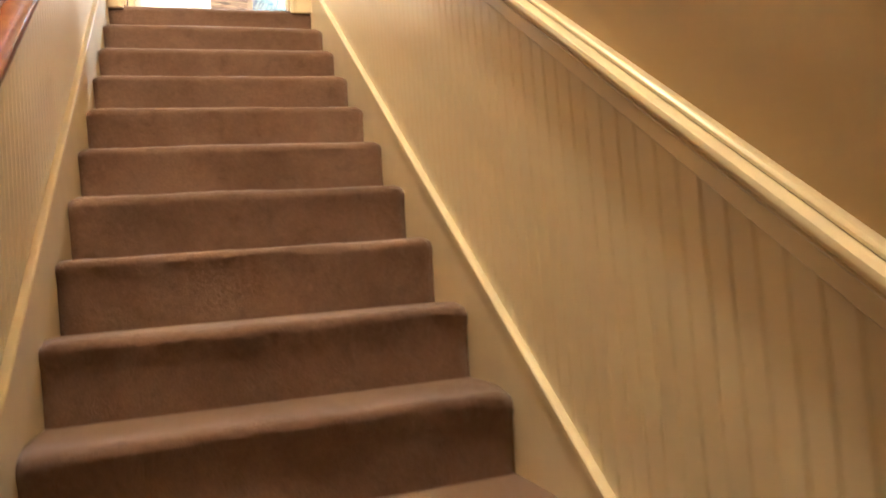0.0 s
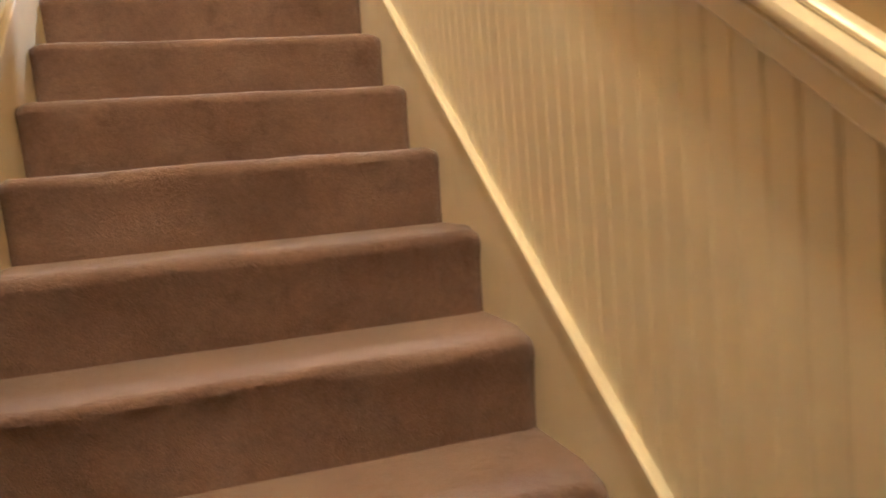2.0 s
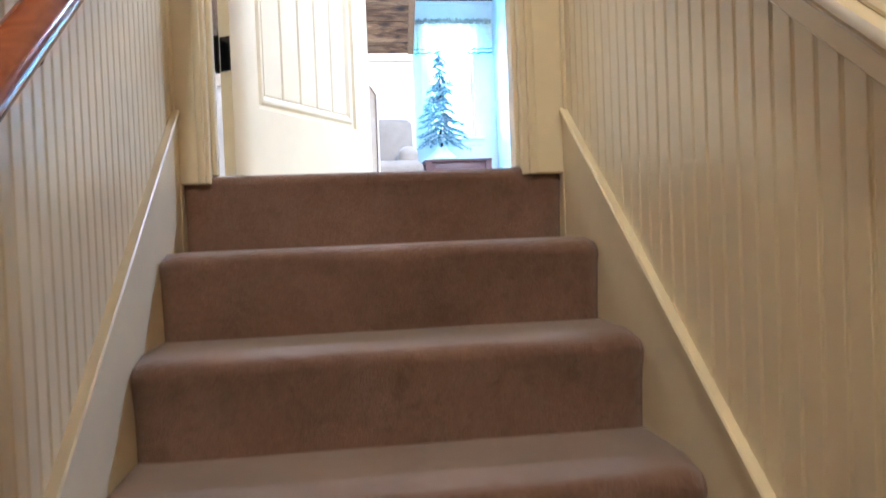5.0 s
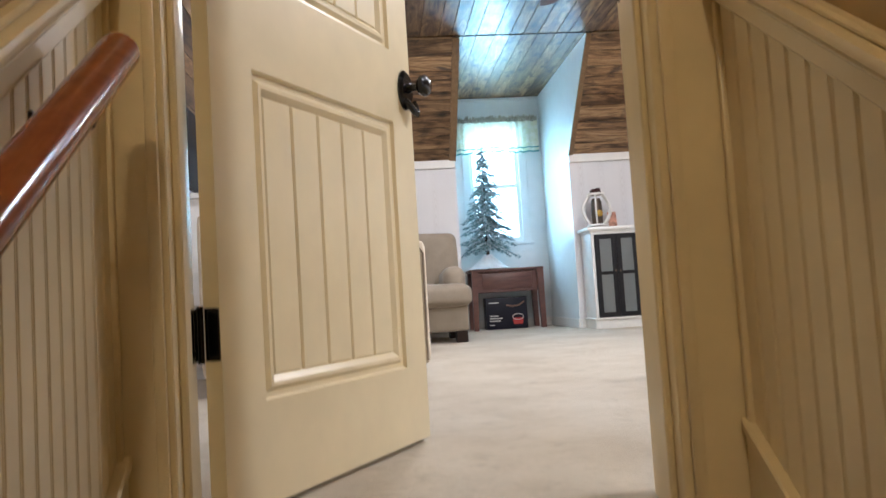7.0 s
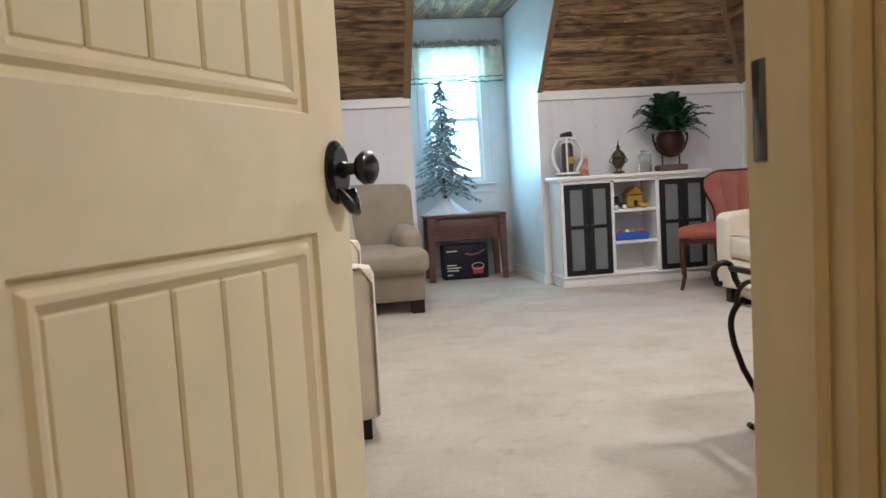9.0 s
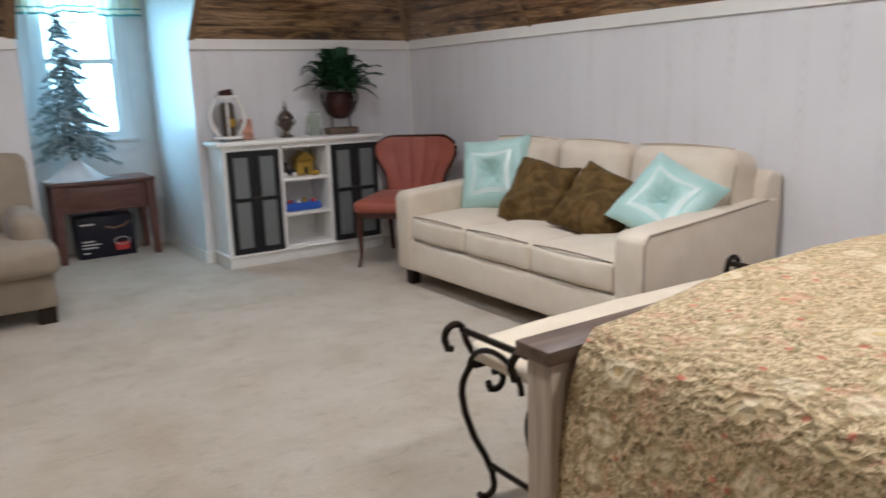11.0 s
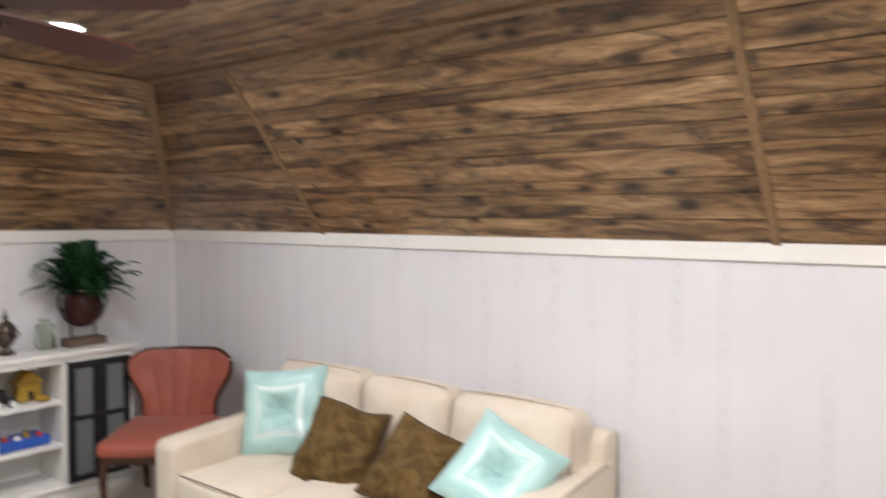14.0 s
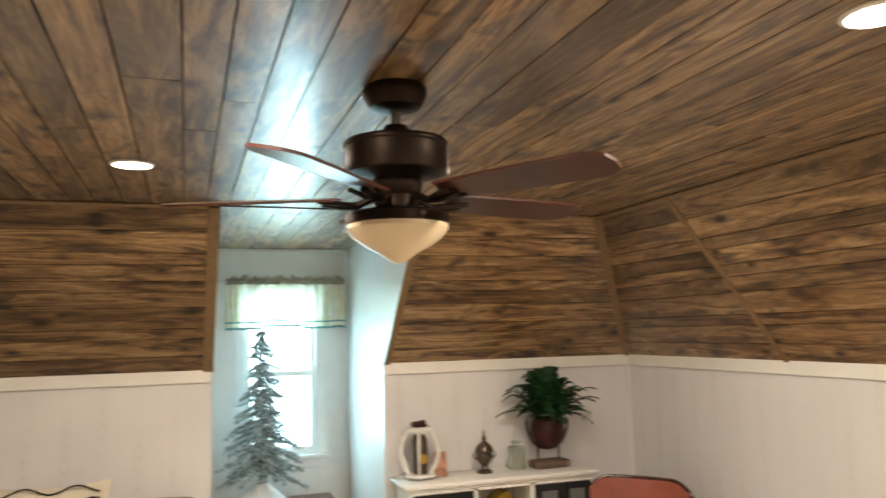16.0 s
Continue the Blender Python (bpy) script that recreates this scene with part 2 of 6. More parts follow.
def quilt_mat():
    """Cream quilt printed with large medallions, leaves and small coral and green marks."""
    m, nt, b = node_mat("quilt_print")
    tc = nt.nodes.new("ShaderNodeTexCoord")
    sx = nt.nodes.new("ShaderNodeSeparateXYZ")
    nt.links.new(tc.outputs["Object"], sx.inputs[0])
    flat = nt.nodes.new("ShaderNodeCombineXYZ")
    nt.links.new(calc(nt, 'ADD', sx.outputs[0], sx.outputs[2]), flat.inputs[0])
    nt.links.new(sx.outputs[1], flat.inputs[1])
    v = flat.outputs[0]
    warp = nt.nodes.new("ShaderNodeTexNoise")
    warp.inputs["Scale"].default_value = 9.0
    nt.links.new(v, warp.inputs["Vector"])
    vm = nt.nodes.new("ShaderNodeMix")
    vm.data_type = 'VECTOR'
    vm.inputs[0].default_value = 0.045
    nt.links.new(v, vm.inputs[4])
    nt.links.new(warp.outputs["Color"], vm.inputs[5])
    vv = vm.outputs[1]

    def cells(scale, rnd=1.0):
        vo = nt.nodes.new("ShaderNodeTexVoronoi")
        vo.inputs["Scale"].default_value = scale
        vo.inputs["Randomness"].default_value = rnd
        nt.links.new(vv, vo.inputs["Vector"])
        return vo
    speck = noise_tex(nt, vv, 85.0, 3, 0.7, 1.2)
    leaf = noise_tex(nt, vv, 42.0, 2, 0.6, 2.4)
    wash = noise_tex(nt, vv, 17.0, 2, 0.5, 1.0)
    c = ramp(nt, speck, [(0.36, (0.17, 0.115, 0.050)), (0.46, (0.45, 0.33, 0.175)), (0.58, (0.72, 0.58, 0.36))])
    c = mix(nt, ramp(nt, leaf, [(0.58, (0, 0, 0)), (0.64, (0.7, 0.7, 0.7))]), c, (0.22, 0.21, 0.10))
    c = mix(nt, ramp(nt, wash, [(0.58, (0, 0, 0)), (0.68, (0.36, 0.36, 0.36))]), c, (0.66, 0.30, 0.20))

    def chosen(vo, share):
        sp = nt.nodes.new("ShaderNodeSeparateColor")
        nt.links.new(vo.outputs["Color"], sp.inputs[0])
        return calc(nt, 'GREATER_THAN', sp.outputs[0], share)
    coral = cells(21.0)
    c = mix(nt, calc(nt, 'MULTIPLY', chosen(coral, 0.55), ramp(nt, coral.outputs["Distance"], [(0.12, (0.85, 0.85, 0.85)), (0.22, (0, 0, 0))])), c, (0.56, 0.16, 0.10))
    big = cells(7.6, 0.7)
    d = big.outputs["Distance"]
    oval = calc(nt, 'MULTIPLY', chosen(big, 0.08), ramp(nt, d, [(0.28, (0.55, 0.55, 0.55)), (0.36, (0, 0, 0))]))
    dots = cells(44.0, 0.4)
    bead = calc(nt, 'MULTIPLY', ramp(nt, dots.outputs["Distance"], [(0.22, (1, 1, 1)), (0.34, (0, 0, 0))]),
                ramp(nt, d, [(0.15, (0, 0, 0)), (0.17, (0.85, 0.85, 0.85)), (0.23, (0.85, 0.85, 0.85)), (0.25, (0, 0, 0))]))
    med = mix(nt, bead, ramp(nt, speck, [(0.32, (0.52, 0.41, 0.22)), (0.46, (0.80, 0.70, 0.48))]), (0.38, 0.25, 0.12))
    med = mix(nt, ramp(nt, d, [(0.07, (0.9, 0.9, 0.9)), (0.11, (0, 0, 0))]), med, (0.60, 0.40, 0.12))
    c = mix(nt, oval, c, med)
    rim = ramp(nt, d, [(0.28, (0, 0, 0)), (0.32, (0.55, 0.55, 0.55)), (0.36, (0.55, 0.55, 0.55)), (0.40, (0, 0, 0))])
    c = mix(nt, rim, c, ramp(nt, leaf, [(0.42, (0.30, 0.26, 0.12)), (0.58, (0.52, 0.36, 0.18))]))
    nt.links.new(c, b.inputs["Base Color"])
    b.inputs["Roughness"].default_value = 0.92
    q = cells(38.0)
    bump(nt, b, q.outputs["Distance"], 1.0, 0.012)
    return m


def damask_mat():
    m, nt, b = node_mat("brown_damask")
    v = coords(nt)
    n = noise_tex(nt, v, 5.5, 1.0, 0.5, 2.2)
    fold_shade = noise_tex(nt, v, 7.0, 3, 0.6, 0.8)
    c = ramp(nt, n, [(0.38, (0.092, 0.052, 0.014)), (0.46, (0.150, 0.092, 0.026)), (0.54, (0.145, 0.088, 0.025)), (0.62, (0.098, 0.056, 0.015))])
    # Shade of soft folds, multiplied into the cloth colour.
    c = mix(nt, 0.45, c, ramp(nt, fold_shade, [(0.35, (0.50, 0.47, 0.42)), (0.65, (1, 1, 1))]), 'MULTIPLY')
    nt.links.new(c, b.inputs["Base Color"])
    b.inputs["Roughness"].default_value = 0.70
    b.inputs["Specular IOR Level"].default_value = 0.25
    b.inputs["Sheen Weight"].default_value = 0.0
    bump(nt, b, noise_tex(nt, v, 14.0, 4, 0.6, 1.2), 0.7, 0.02)
    return m


def curtain_mat():
    m, nt, b = node_mat("sheer_valance")
    v = coords(nt)
    n = noise_tex(nt, v, 16.0, 3, 0.6)
    c = ramp(nt, n, [(0.4, (0.80, 0.79, 0.61)), (0.6, (0.89, 0.89, 0.80))])
    nt.links.new(c, b.inputs["Base Color"])
    b.inputs["Roughness"].default_value = 0.9
    tr = nt.nodes.new("ShaderNodeBsdfTranslucent")
    nt.links.new(c, tr.inputs[0])
    ms = nt.nodes.new("ShaderNodeMixShader")
    ms.inputs[0].default_value = 0.26
    nt.links.new(b.outputs[0], ms.inputs[1])
    nt.links.new(tr.outputs[0], ms.inputs[2])
    nt.links.new(ms.outputs[0], nt.nodes["Material Output"].inputs[0])
    return m


def glass_mat(name, tint=(1, 1, 1), rough=0.0, clear=1.0):
    m, nt, b = node_mat(name)
    b.inputs["Base Color"].default_value = (*tint, 1)
    b.inputs["Roughness"].default_value = rough
    b.inputs["Transmission Weight"].default_value = clear
    b.inputs["IOR"].default_value = 1.45
    return m


def glow_mat(name, col, strength):
    m, nt, b = node_mat(name)
    b.inputs["Base Color"].default_value = (*col, 1)
    b.inputs["Emission Color"].default_value = (*col, 1)
    b.inputs["Emission Strength"].default_value = strength
    return m


WOOD_D, WOOD_M, WOOD_L, WOOD_H = (0.026, 0.015, 0.009), (0.175, 0.098, 0.047), (0.40, 0.243, 0.118), (0.67, 0.46, 0.25)
STAIR_CARPET = carpet_mat("stair_carpet", (0.215, 0.118, 0.074), (0.285, 0.163, 0.106), (0.355, 0.216, 0.148), 0.4, 0.007)
ROOM_CARPET = carpet_mat("room_carpet", (0.55, 0.46, 0.34), (0.65, 0.565, 0.445), (0.72, 0.64, 0.525), 0.25, 0.008)
CREAM_PAINT = plain("cream_gloss_paint", (0.78, 0.685, 0.475), 0.32, var=0.04, bump_s=0.05)
TRIM_PAINT = plain("white_trim_paint", (0.80, 0.78, 0.74), 0.35, var=0.03, bump_s=0.05)
TAN_PAINT = plain("tan_wall_paint", (0.42, 0.31, 0.155), 0.7, var=0.06, scale=3.0, bump_s=0.15)
DORMER_PAINT = plain("dormer_white_gloss", (0.74, 0.77, 0.77), 0.30, var=0.03, bump_s=0.04)
WHITE_PAINT = plain("white_furniture_paint", (0.78, 0.77, 0.74), 0.38, var=0.05, bump_s=0.05)
PANEL_WALL = panel_mat("washed_panelling")
PLANK_X = plank_mat("plank_along_x", 0)
PLANK_Y = plank_mat("plank_along_y", 1)
CEIL_WOOD = plank_mat("ceiling_boards", 1, True, 0.55)
DARK_GAP = plain("dark_board_gap", (0.03, 0.022, 0.015), 0.8, spec=0.2)
BATTEN = grain_mat("oak_batten", (0.17, 0.105, 0.050), (0.26, 0.165, 0.085), 2, 0.4)
RAIL_WOOD = grain_mat("varnished_rail", (0.23, 0.060, 0.018), (0.34, 0.105, 0.030), 1, 0.16)
BLACK_METAL = plain("black_hardware", (0.012, 0.012, 0.014), 0.22, 0.6, coat=0.4)
IRON = plain("dark_wrought_iron", (0.022, 0.015, 0.011), 0.42, 0.7, var=0.3, grain=60, bump_s=0.3, spec=0.2)
BRONZE = plain("dark_bronze", (0.022, 0.014, 0.010), 0.42, 0.6, var=0.2, spec=0.2)
BLADE = grain_mat("rosewood_blade", (0.045, 0.014, 0.010), (0.085, 0.028, 0.020), 0, 0.30)
BLADE_TOP = grain_mat("pale_blade_top", (0.40, 0.27, 0.17), (0.52, 0.37, 0.25), 0, 0.3)
BOWL = plain("frosted_bowl_glass", (0.80, 0.66, 0.47), 0.35, var=0.04)
SOFA_CLOTH = fabric_mat("cream_upholstery", (0.66, 0.570, 0.445), (0.74, 0.65, 0.525))
# Piping in the sofa's cloth, darkened to carry the thin shadow beside it.
PIPING_SHADED = fabric_mat("shadow_toned_piping", (0.25, 0.20, 0.145), (0.33, 0.27, 0.20))
TAUPE_CLOTH = fabric_mat("taupe_upholstery", (0.27, 0.22, 0.165), (0.33, 0.275, 0.21))
CORAL = fabric_mat("coral_leather", (0.285, 0.066, 0.040), (0.37, 0.094, 0.058), 90.0, 0.5, 0.1, 0.12)
MAHOGANY = grain_mat("mahogany", (0.035, 0.012, 0.008), (0.075, 0.026, 0.016), 2, 0.25)
CHERRY = grain_mat("cherry_table", (0.085, 0.034, 0.026), (0.15, 0.062, 0.046), 0, 0.35)
DARK_FOOT = plain("dark_wood_foot", (0.022, 0.014, 0.011), 0.4, spec=0.2)
AQUA = fabric_mat("aqua_satin", (0.37, 0.58, 0.545), (0.45, 0.665, 0.63), 260.0, 0.30, 0.35, 0.08)
# Sewn square band; its bright satin sheen is partly put into this paler colour.
AQUA_SHEEN = fabric_mat("satin_band_sheen", (0.66, 0.80, 0.765), (0.72, 0.845, 0.81), 260.0, 0.26, 0.3, 0.08)
DAMASK = damask_mat()
CORD = fabric_mat("brown_cord", (0.060, 0.036, 0.020), (0.095, 0.058, 0.032))
SEAM = fabric_mat("cream_seam", (0.46, 0.38, 0.285), (0.54, 0.455, 0.35))
QUILT = quilt_mat()
CURTAIN = curtain_mat()
TEAL_BAND = fabric_mat("teal_band", (0.10, 0.36, 0.36), (0.16, 0.44, 0.43))
GLASS = glass_mat("clear_glass")
FROST = glass_mat("ribbed_glass", (0.36, 0.39, 0.39), 0.28, 0.6)
GLOW = glow_mat("lamp_lens", (1.0, 0.92, 0.82), 14.0)
LEAF = plain("fern_green", (0.015, 0.055, 0.020), 0.5, var=0.5, scale=22, spec=0.2)
NEEDLE = plain("flocked_needles", (0.20, 0.30, 0.31), 0.8, var=0.55, scale=30)
FLOCK = plain("snow_flock", (0.62, 0.68, 0.70), 0.9, var=0.15, scale=30)
BARK = plain("dark_bark", (0.05, 0.035, 0.025), 0.9, var=0.3)
SHEET = fabric_mat("white_cloth", (0.70, 0.72, 0.74), (0.82, 0.83, 0.84))
WASHED = grain_mat("washed_post", (0.36, 0.29, 0.22), (0.55, 0.46, 0.36), 2, 0.6)
CAP_WOOD = grain_mat("weathered_cap", (0.070, 0.042, 0.028), (0.17, 0.115, 0.080), 0, 0.5)
POT = plain("dark_red_pot", (0.036, 0.012, 0.010), 0.3, var=0.4, spec=0.2)
AGED_METAL = plain("aged_pewter", (0.11, 0.085, 0.065), 0.38, 0.7, var=0.3)
TOY_Y = plain("yellow_plastic", (0.36, 0.22, 0.025), 0.4)
TOY_B = plain("blue_plastic", (0.03, 0.10, 0.45), 0.35)
TOY_K = plain("black_toy", (0.02, 0.02, 0.022), 0.4, spec=0.2)
TOY_W = plain("white_toy", (0.75, 0.73, 0.70), 0.5)
TOY_R = plain("red_ink", (0.50, 0.035, 0.03), 0.45)
CARTON = plain("black_carton", (0.015, 0.014, 0.022), 0.4, spec=0.2)
CARD_PALE = plain("pale_ink", (0.55, 0.52, 0.48), 0.5)
JAR = glass_mat("green_jar_glass", (0.80, 0.90, 0.78), 0.12)
OUTLET = plain("almond_plate", (0.62, 0.55, 0.38), 0.4)
SAND = fabric_mat("patterned_cushion", (0.55, 0.50, 0.40), (0.66, 0.60, 0.48))


# ---------- mesh helpers ----------
def part(name, bm, material, parent=None, label="", smooth=True):
    me = bpy.data.meshes.new(name)
    bm.normal_update()
    bm.to_mesh(me)
    bm.free()
    for m in (material if isinstance(material, (list, tuple)) else [material]):
        me.materials.append(m)
    if smooth:
        for p in me.polygons:
            p.use_smooth = True
        me.set_sharp_from_angle(angle=radians(35))
    ob = new(name, me)
    if parent is not None:
        ob.parent = parent
        if parent.type == 'EMPTY':
            ob.matrix_parent_inverse = parent.matrix_basis.inverted()
    if label:
        tagged(ob, label)
    return ob


def piece(name, mesh, m, parent):
    """One more piece on a shared mesh, set at m under a piece of the setting."""
    ob = new(name, mesh)
    ob.parent = parent
    if parent.type == 'EMPTY':
        ob.matrix_parent_inverse = parent.matrix_basis.inverted()
    ob.matrix_basis = m
    return ob


def thing(name, at, label, category, group=""):
    ob = new(name)
    ob.empty_display_size = 0.1
    ob.location = at
    return tagged(ob, label, category, group)


def setting(ob, label, category=""):
    return tagged(ob, label, category, kind="structure")


def add_box(bm, a, b):
    vs = [bm.verts.new((x, y, z)) for x in (a[0], b[0]) for y in (a[1], b[1]) for z in (a[2], b[2])]
    for f in ((0, 1, 3, 2), (4, 6, 7, 5), (0, 4, 5, 1), (2, 3, 7, 6), (0, 2, 6, 4), (1, 5, 7, 3)):
        bm.faces.new([vs[i] for i in f])
    return vs


def box(a, b, r=0.0, seg=2):
    bm = bmesh.new()
    a, b = [min(p, q) for p, q in zip(a, b)], [max(p, q) for p, q in zip(a, b)]
    add_box(bm, a, b)
    if r:
        bmesh.ops.bevel(bm, geom=list(bm.edges), offset=r, segments=seg, affect='EDGES', profile=0.5)
    bmesh.ops.recalc_face_normals(bm, faces=list(bm.faces))
    return bm


def boxes(*pairs, r=0.0, seg=1):
    bm = bmesh.new()
    for a, b in pairs:
        add_box(bm, [min(p, q) for p, q in zip(a, b)], [max(p, q) for p, q in zip(a, b)])
    if r:
        bmesh.ops.bevel(bm, geom=list(bm.edges), offset=r, segments=seg, affect='EDGES', profile=0.5)
    bmesh.ops.recalc_face_normals(bm, faces=list(bm.faces))
    return bm


def prism(poly, axis, a, b, r=0.0, seg=1):
    """A polygon in the two other axes, drawn out along axis from a to b."""
    bm = bmesh.new()

    def at(p, d):
        q = list(p)
        q.insert(axis, d)
        return bm.verts.new(q)
    lo, hi = [at(p, a) for p in poly], [at(p, b) for p in poly]
    n = len(poly)
    bm.faces.new(lo)
    bm.faces.new(list(reversed(hi)))
    for i in range(n):
        bm.faces.new((lo[i], lo[(i + 1) % n], hi[(i + 1) % n], hi[i]))
    bmesh.ops.recalc_face_normals(bm, faces=list(bm.faces))
    if r:
        bmesh.ops.bevel(bm, geom=list(bm.edges), offset=r, segments=seg, affect='EDGES', profile=0.5)
    return bm


def lathe(profile, at=(0, 0, 0), n=32):
    """Turns (radius, height) pairs round the upright axis."""
    bm = bmesh.new()
    rings = []
    for rad, z in profile:
        if rad < 1e-5:
            rings.append([bm.verts.new((at[0], at[1], at[2] + z))])
        else:
            rings.append([bm.verts.new((at[0] + rad * math.cos(2 * math.pi * i / n), at[1] + rad * math.sin(2 * math.pi * i / n), at[2] + z)) for i in range(n)])
    for p, q in zip(rings, rings[1:]):
        for i in range(n):
            j = (i + 1) % n
            if len(p) == 1 and len(q) > 1:
                bm.faces.new((p[0], q[i], q[j]))
            elif len(q) == 1 and len(p) > 1:
                bm.faces.new((p[i], p[j], q[0]))
            elif len(p) > 1:
                bm.faces.new((p[i], p[j], q[j], q[i]))
    for ring, flip in ((rings[0], True), (rings[-1], False)):
        if len(ring) > 1:
            bm.faces.new(list(reversed(ring)) if flip else ring)
    bmesh.ops.recalc_face_normals(bm, faces=list(bm.faces))
    return bm


def tube(points, rad, n=8, bm=None, taper=None, flat=1.0):
    bm = bm or bmesh.new()
    pts = [Vector(p) for p in points]
    rings = []
    side = None
    for i, p in enumerate(pts):
        d = (pts[min(i + 1, len(pts) - 1)] - pts[max(i - 1, 0)]).normalized()
        if side is None:
            side = d.cross(Vector((0.13, 0.21, 0.97)))
            if side.length < 1e-3:
                side = d.cross(Vector((1, 0, 0)))
        side = (side - d * side.dot(d)).normalized()
        up = d.cross(side)
        r = rad if taper is None else rad + (taper - rad) * i / (len(pts) - 1)
        rings.append([bm.verts.new(p + (side * math.cos(2 * math.pi * k / n) * flat + up * math.sin(2 * math.pi * k / n)) * r) for k in range(n)])
    for a, b in zip(rings, rings[1:]):
        for k in range(n):
            bm.faces.new((a[k], a[(k + 1) % n], b[(k + 1) % n], b[k]))
    bm.faces.new(list(reversed(rings[0])))
    bm.faces.new(rings[-1])
    return bm


def arc(cx, cz, r, a0, a1, y, n=10, plane="xz"):
    out = []
    for i in range(n + 1):
        a = radians(a0 + (a1 - a0) * i / n)
        u, w = cx + r * math.cos(a), cz + r * math.sin(a)
        out.append((u, y, w) if plane == "xz" else (y, u, w))
    return out


def soft(a, b, r=0.05, n=10, puff=(0, 0, 0), lumps=0.0):
    """An upholstered block: rounded edges, faces bulging outwards by puff, slight unevenness."""
    bm = bmesh.new()
    a, b = Vector([min(p, q) for p, q in zip(a, b)]), Vector([max(p, q) for p, q in zip(a, b)])
    c, h = (a + b) / 2, (b - a) / 2
    r = min(r, *h)
    seen = {}

    def vert(u):
        key = tuple(round(v, 5) for v in u)
        if key not in seen:
            p = Vector([u[i] * h[i] for i in range(3)])
            inner = Vector([max(-h[i] + r, min(h[i] - r, p[i])) for i in range(3)])
            d = p - inner
            if d.length > 1e-9:
                p = inner + d.normalized() * r
            for i in range(3):
                j, k = (i + 1) % 3, (i + 2) % 3
                p[i] += u[i] * puff[i] * (1 - u[j] ** 2) * (1 - u[k] ** 2)
            q = c + p
            if lumps:
                q += Vector((noise.noise(q * 5), noise.noise(q * 5 + Vector((9, 0, 0))), noise.noise(q * 5 + Vector((0, 9, 0))))) * lumps
            seen[key] = bm.verts.new(q)
        return seen[key]

    grid = [-1 + 2 * i / n for i in range(n + 1)]
    edge = [math.copysign(abs(g) ** 0.6, g) for g in grid]
    for ax in range(3):
        for s in (-1, 1):
            for i in range(n):
                for j in range(n):
                    quad = []
                    for p, q in ((i, j), (i + 1, j), (i + 1, j + 1), (i, j + 1)):
                        u = [0, 0, 0]
                        u[ax], u[(ax + 1) % 3], u[(ax + 2) % 3] = s, edge[p], edge[q]
                        quad.append(vert(u))
                    bm.faces.new(quad if s > 0 else list(reversed(quad)))
    return bm


def pillow_bm(size, thick, n=18, tuft=0.0, band=False, lean=0.0):
    """A square cushion in its own xz plane, with drawn-out corners; tuft: depth of the buttoned centre."""
    bm = bmesh.new()
    sides = []
    for s in (-1, 1):
        rows = []
        for i in range(n + 1):
            row = []
            for j in range(n + 1):
                u, v = -1 + 2 * i / n, -1 + 2 * j / n
                t = max(0.0, (1 - u ** 4) * (1 - v ** 4)) ** 0.5
                pull = 1 - 0.07 * (1 - u * u) * abs(v) ** 3 - 0.07 * (1 - v * v) * abs(u) ** 3
                d = thick * t * (0.75 + 0.25 * (1 - max(abs(u), abs(v))))
                if tuft:
                    q = max(abs(u), abs(v))
                    d -= tuft * math.exp(-(u * u + v * v) / 0.05)
                    d -= 0.008 * math.exp(-((q - 0.60) / 0.05) ** 2) + 0.030 * max(0.0, 1 - q / 0.46)
                    d += 0.0065 * math.cos(8 * math.atan2(v, u) + 0.6) * math.exp(-((q - 0.22) / 0.14) ** 2)
                    pull *= 1 - 0.16 * (1 - (min(abs(u), abs(v)) / max(q, 1e-6)) ** 2) * math.exp(-((q - 0.50) / 0.17) ** 2)
                d += 0.006 * noise.noise(Vector((u * 3, v * 3, s * 4 + size * 7))) + (0.0 if band else (0.030 * noise.noise(Vector((u * 1.5 + v * 3.2, v * 1.1 - u * 2.0, size * 31))) + 0.014 * noise.noise(Vector((u * 6 - v * 4, v * 5 + u * 3, size * 17)))) * t)
                row.append(bm.verts.new((u * size * pull, s * d, v * size * pull)))
            rows.append(row)
        for i in range(n):
            for j in range(n):
                f = bm.faces.new((rows[i][j], rows[i + 1][j], rows[i + 1][j + 1], rows[i][j + 1]))
                if band:
                    u, v = -1 + 2 * (i + 0.5) / n, -1 + 2 * (j + 0.5) / n
                    f.material_index = 1 if 0.48 < max(abs(u), abs(v)) < 0.59 else 0
        sides.append(rows)
    bmesh.ops.remove_doubles(bm, verts=list(bm.verts), dist=1e-4)
    bmesh.ops.recalc_face_normals(bm, faces=list(bm.faces))
    return bm


def moved(bm, m):
    bmesh.ops.transform(bm, matrix=m, verts=list(bm.verts))
    return bm


# ---------- stairwell ----------
RISE, RUN = 0.185, 0.2485
SLOPE = RISE / RUN
XL, XR = -0.470, 0.482


def nose(k):
    return (0.045, 0.0) if k == 0 else (-0.232 - RUN * (k - 1), -RISE * k)


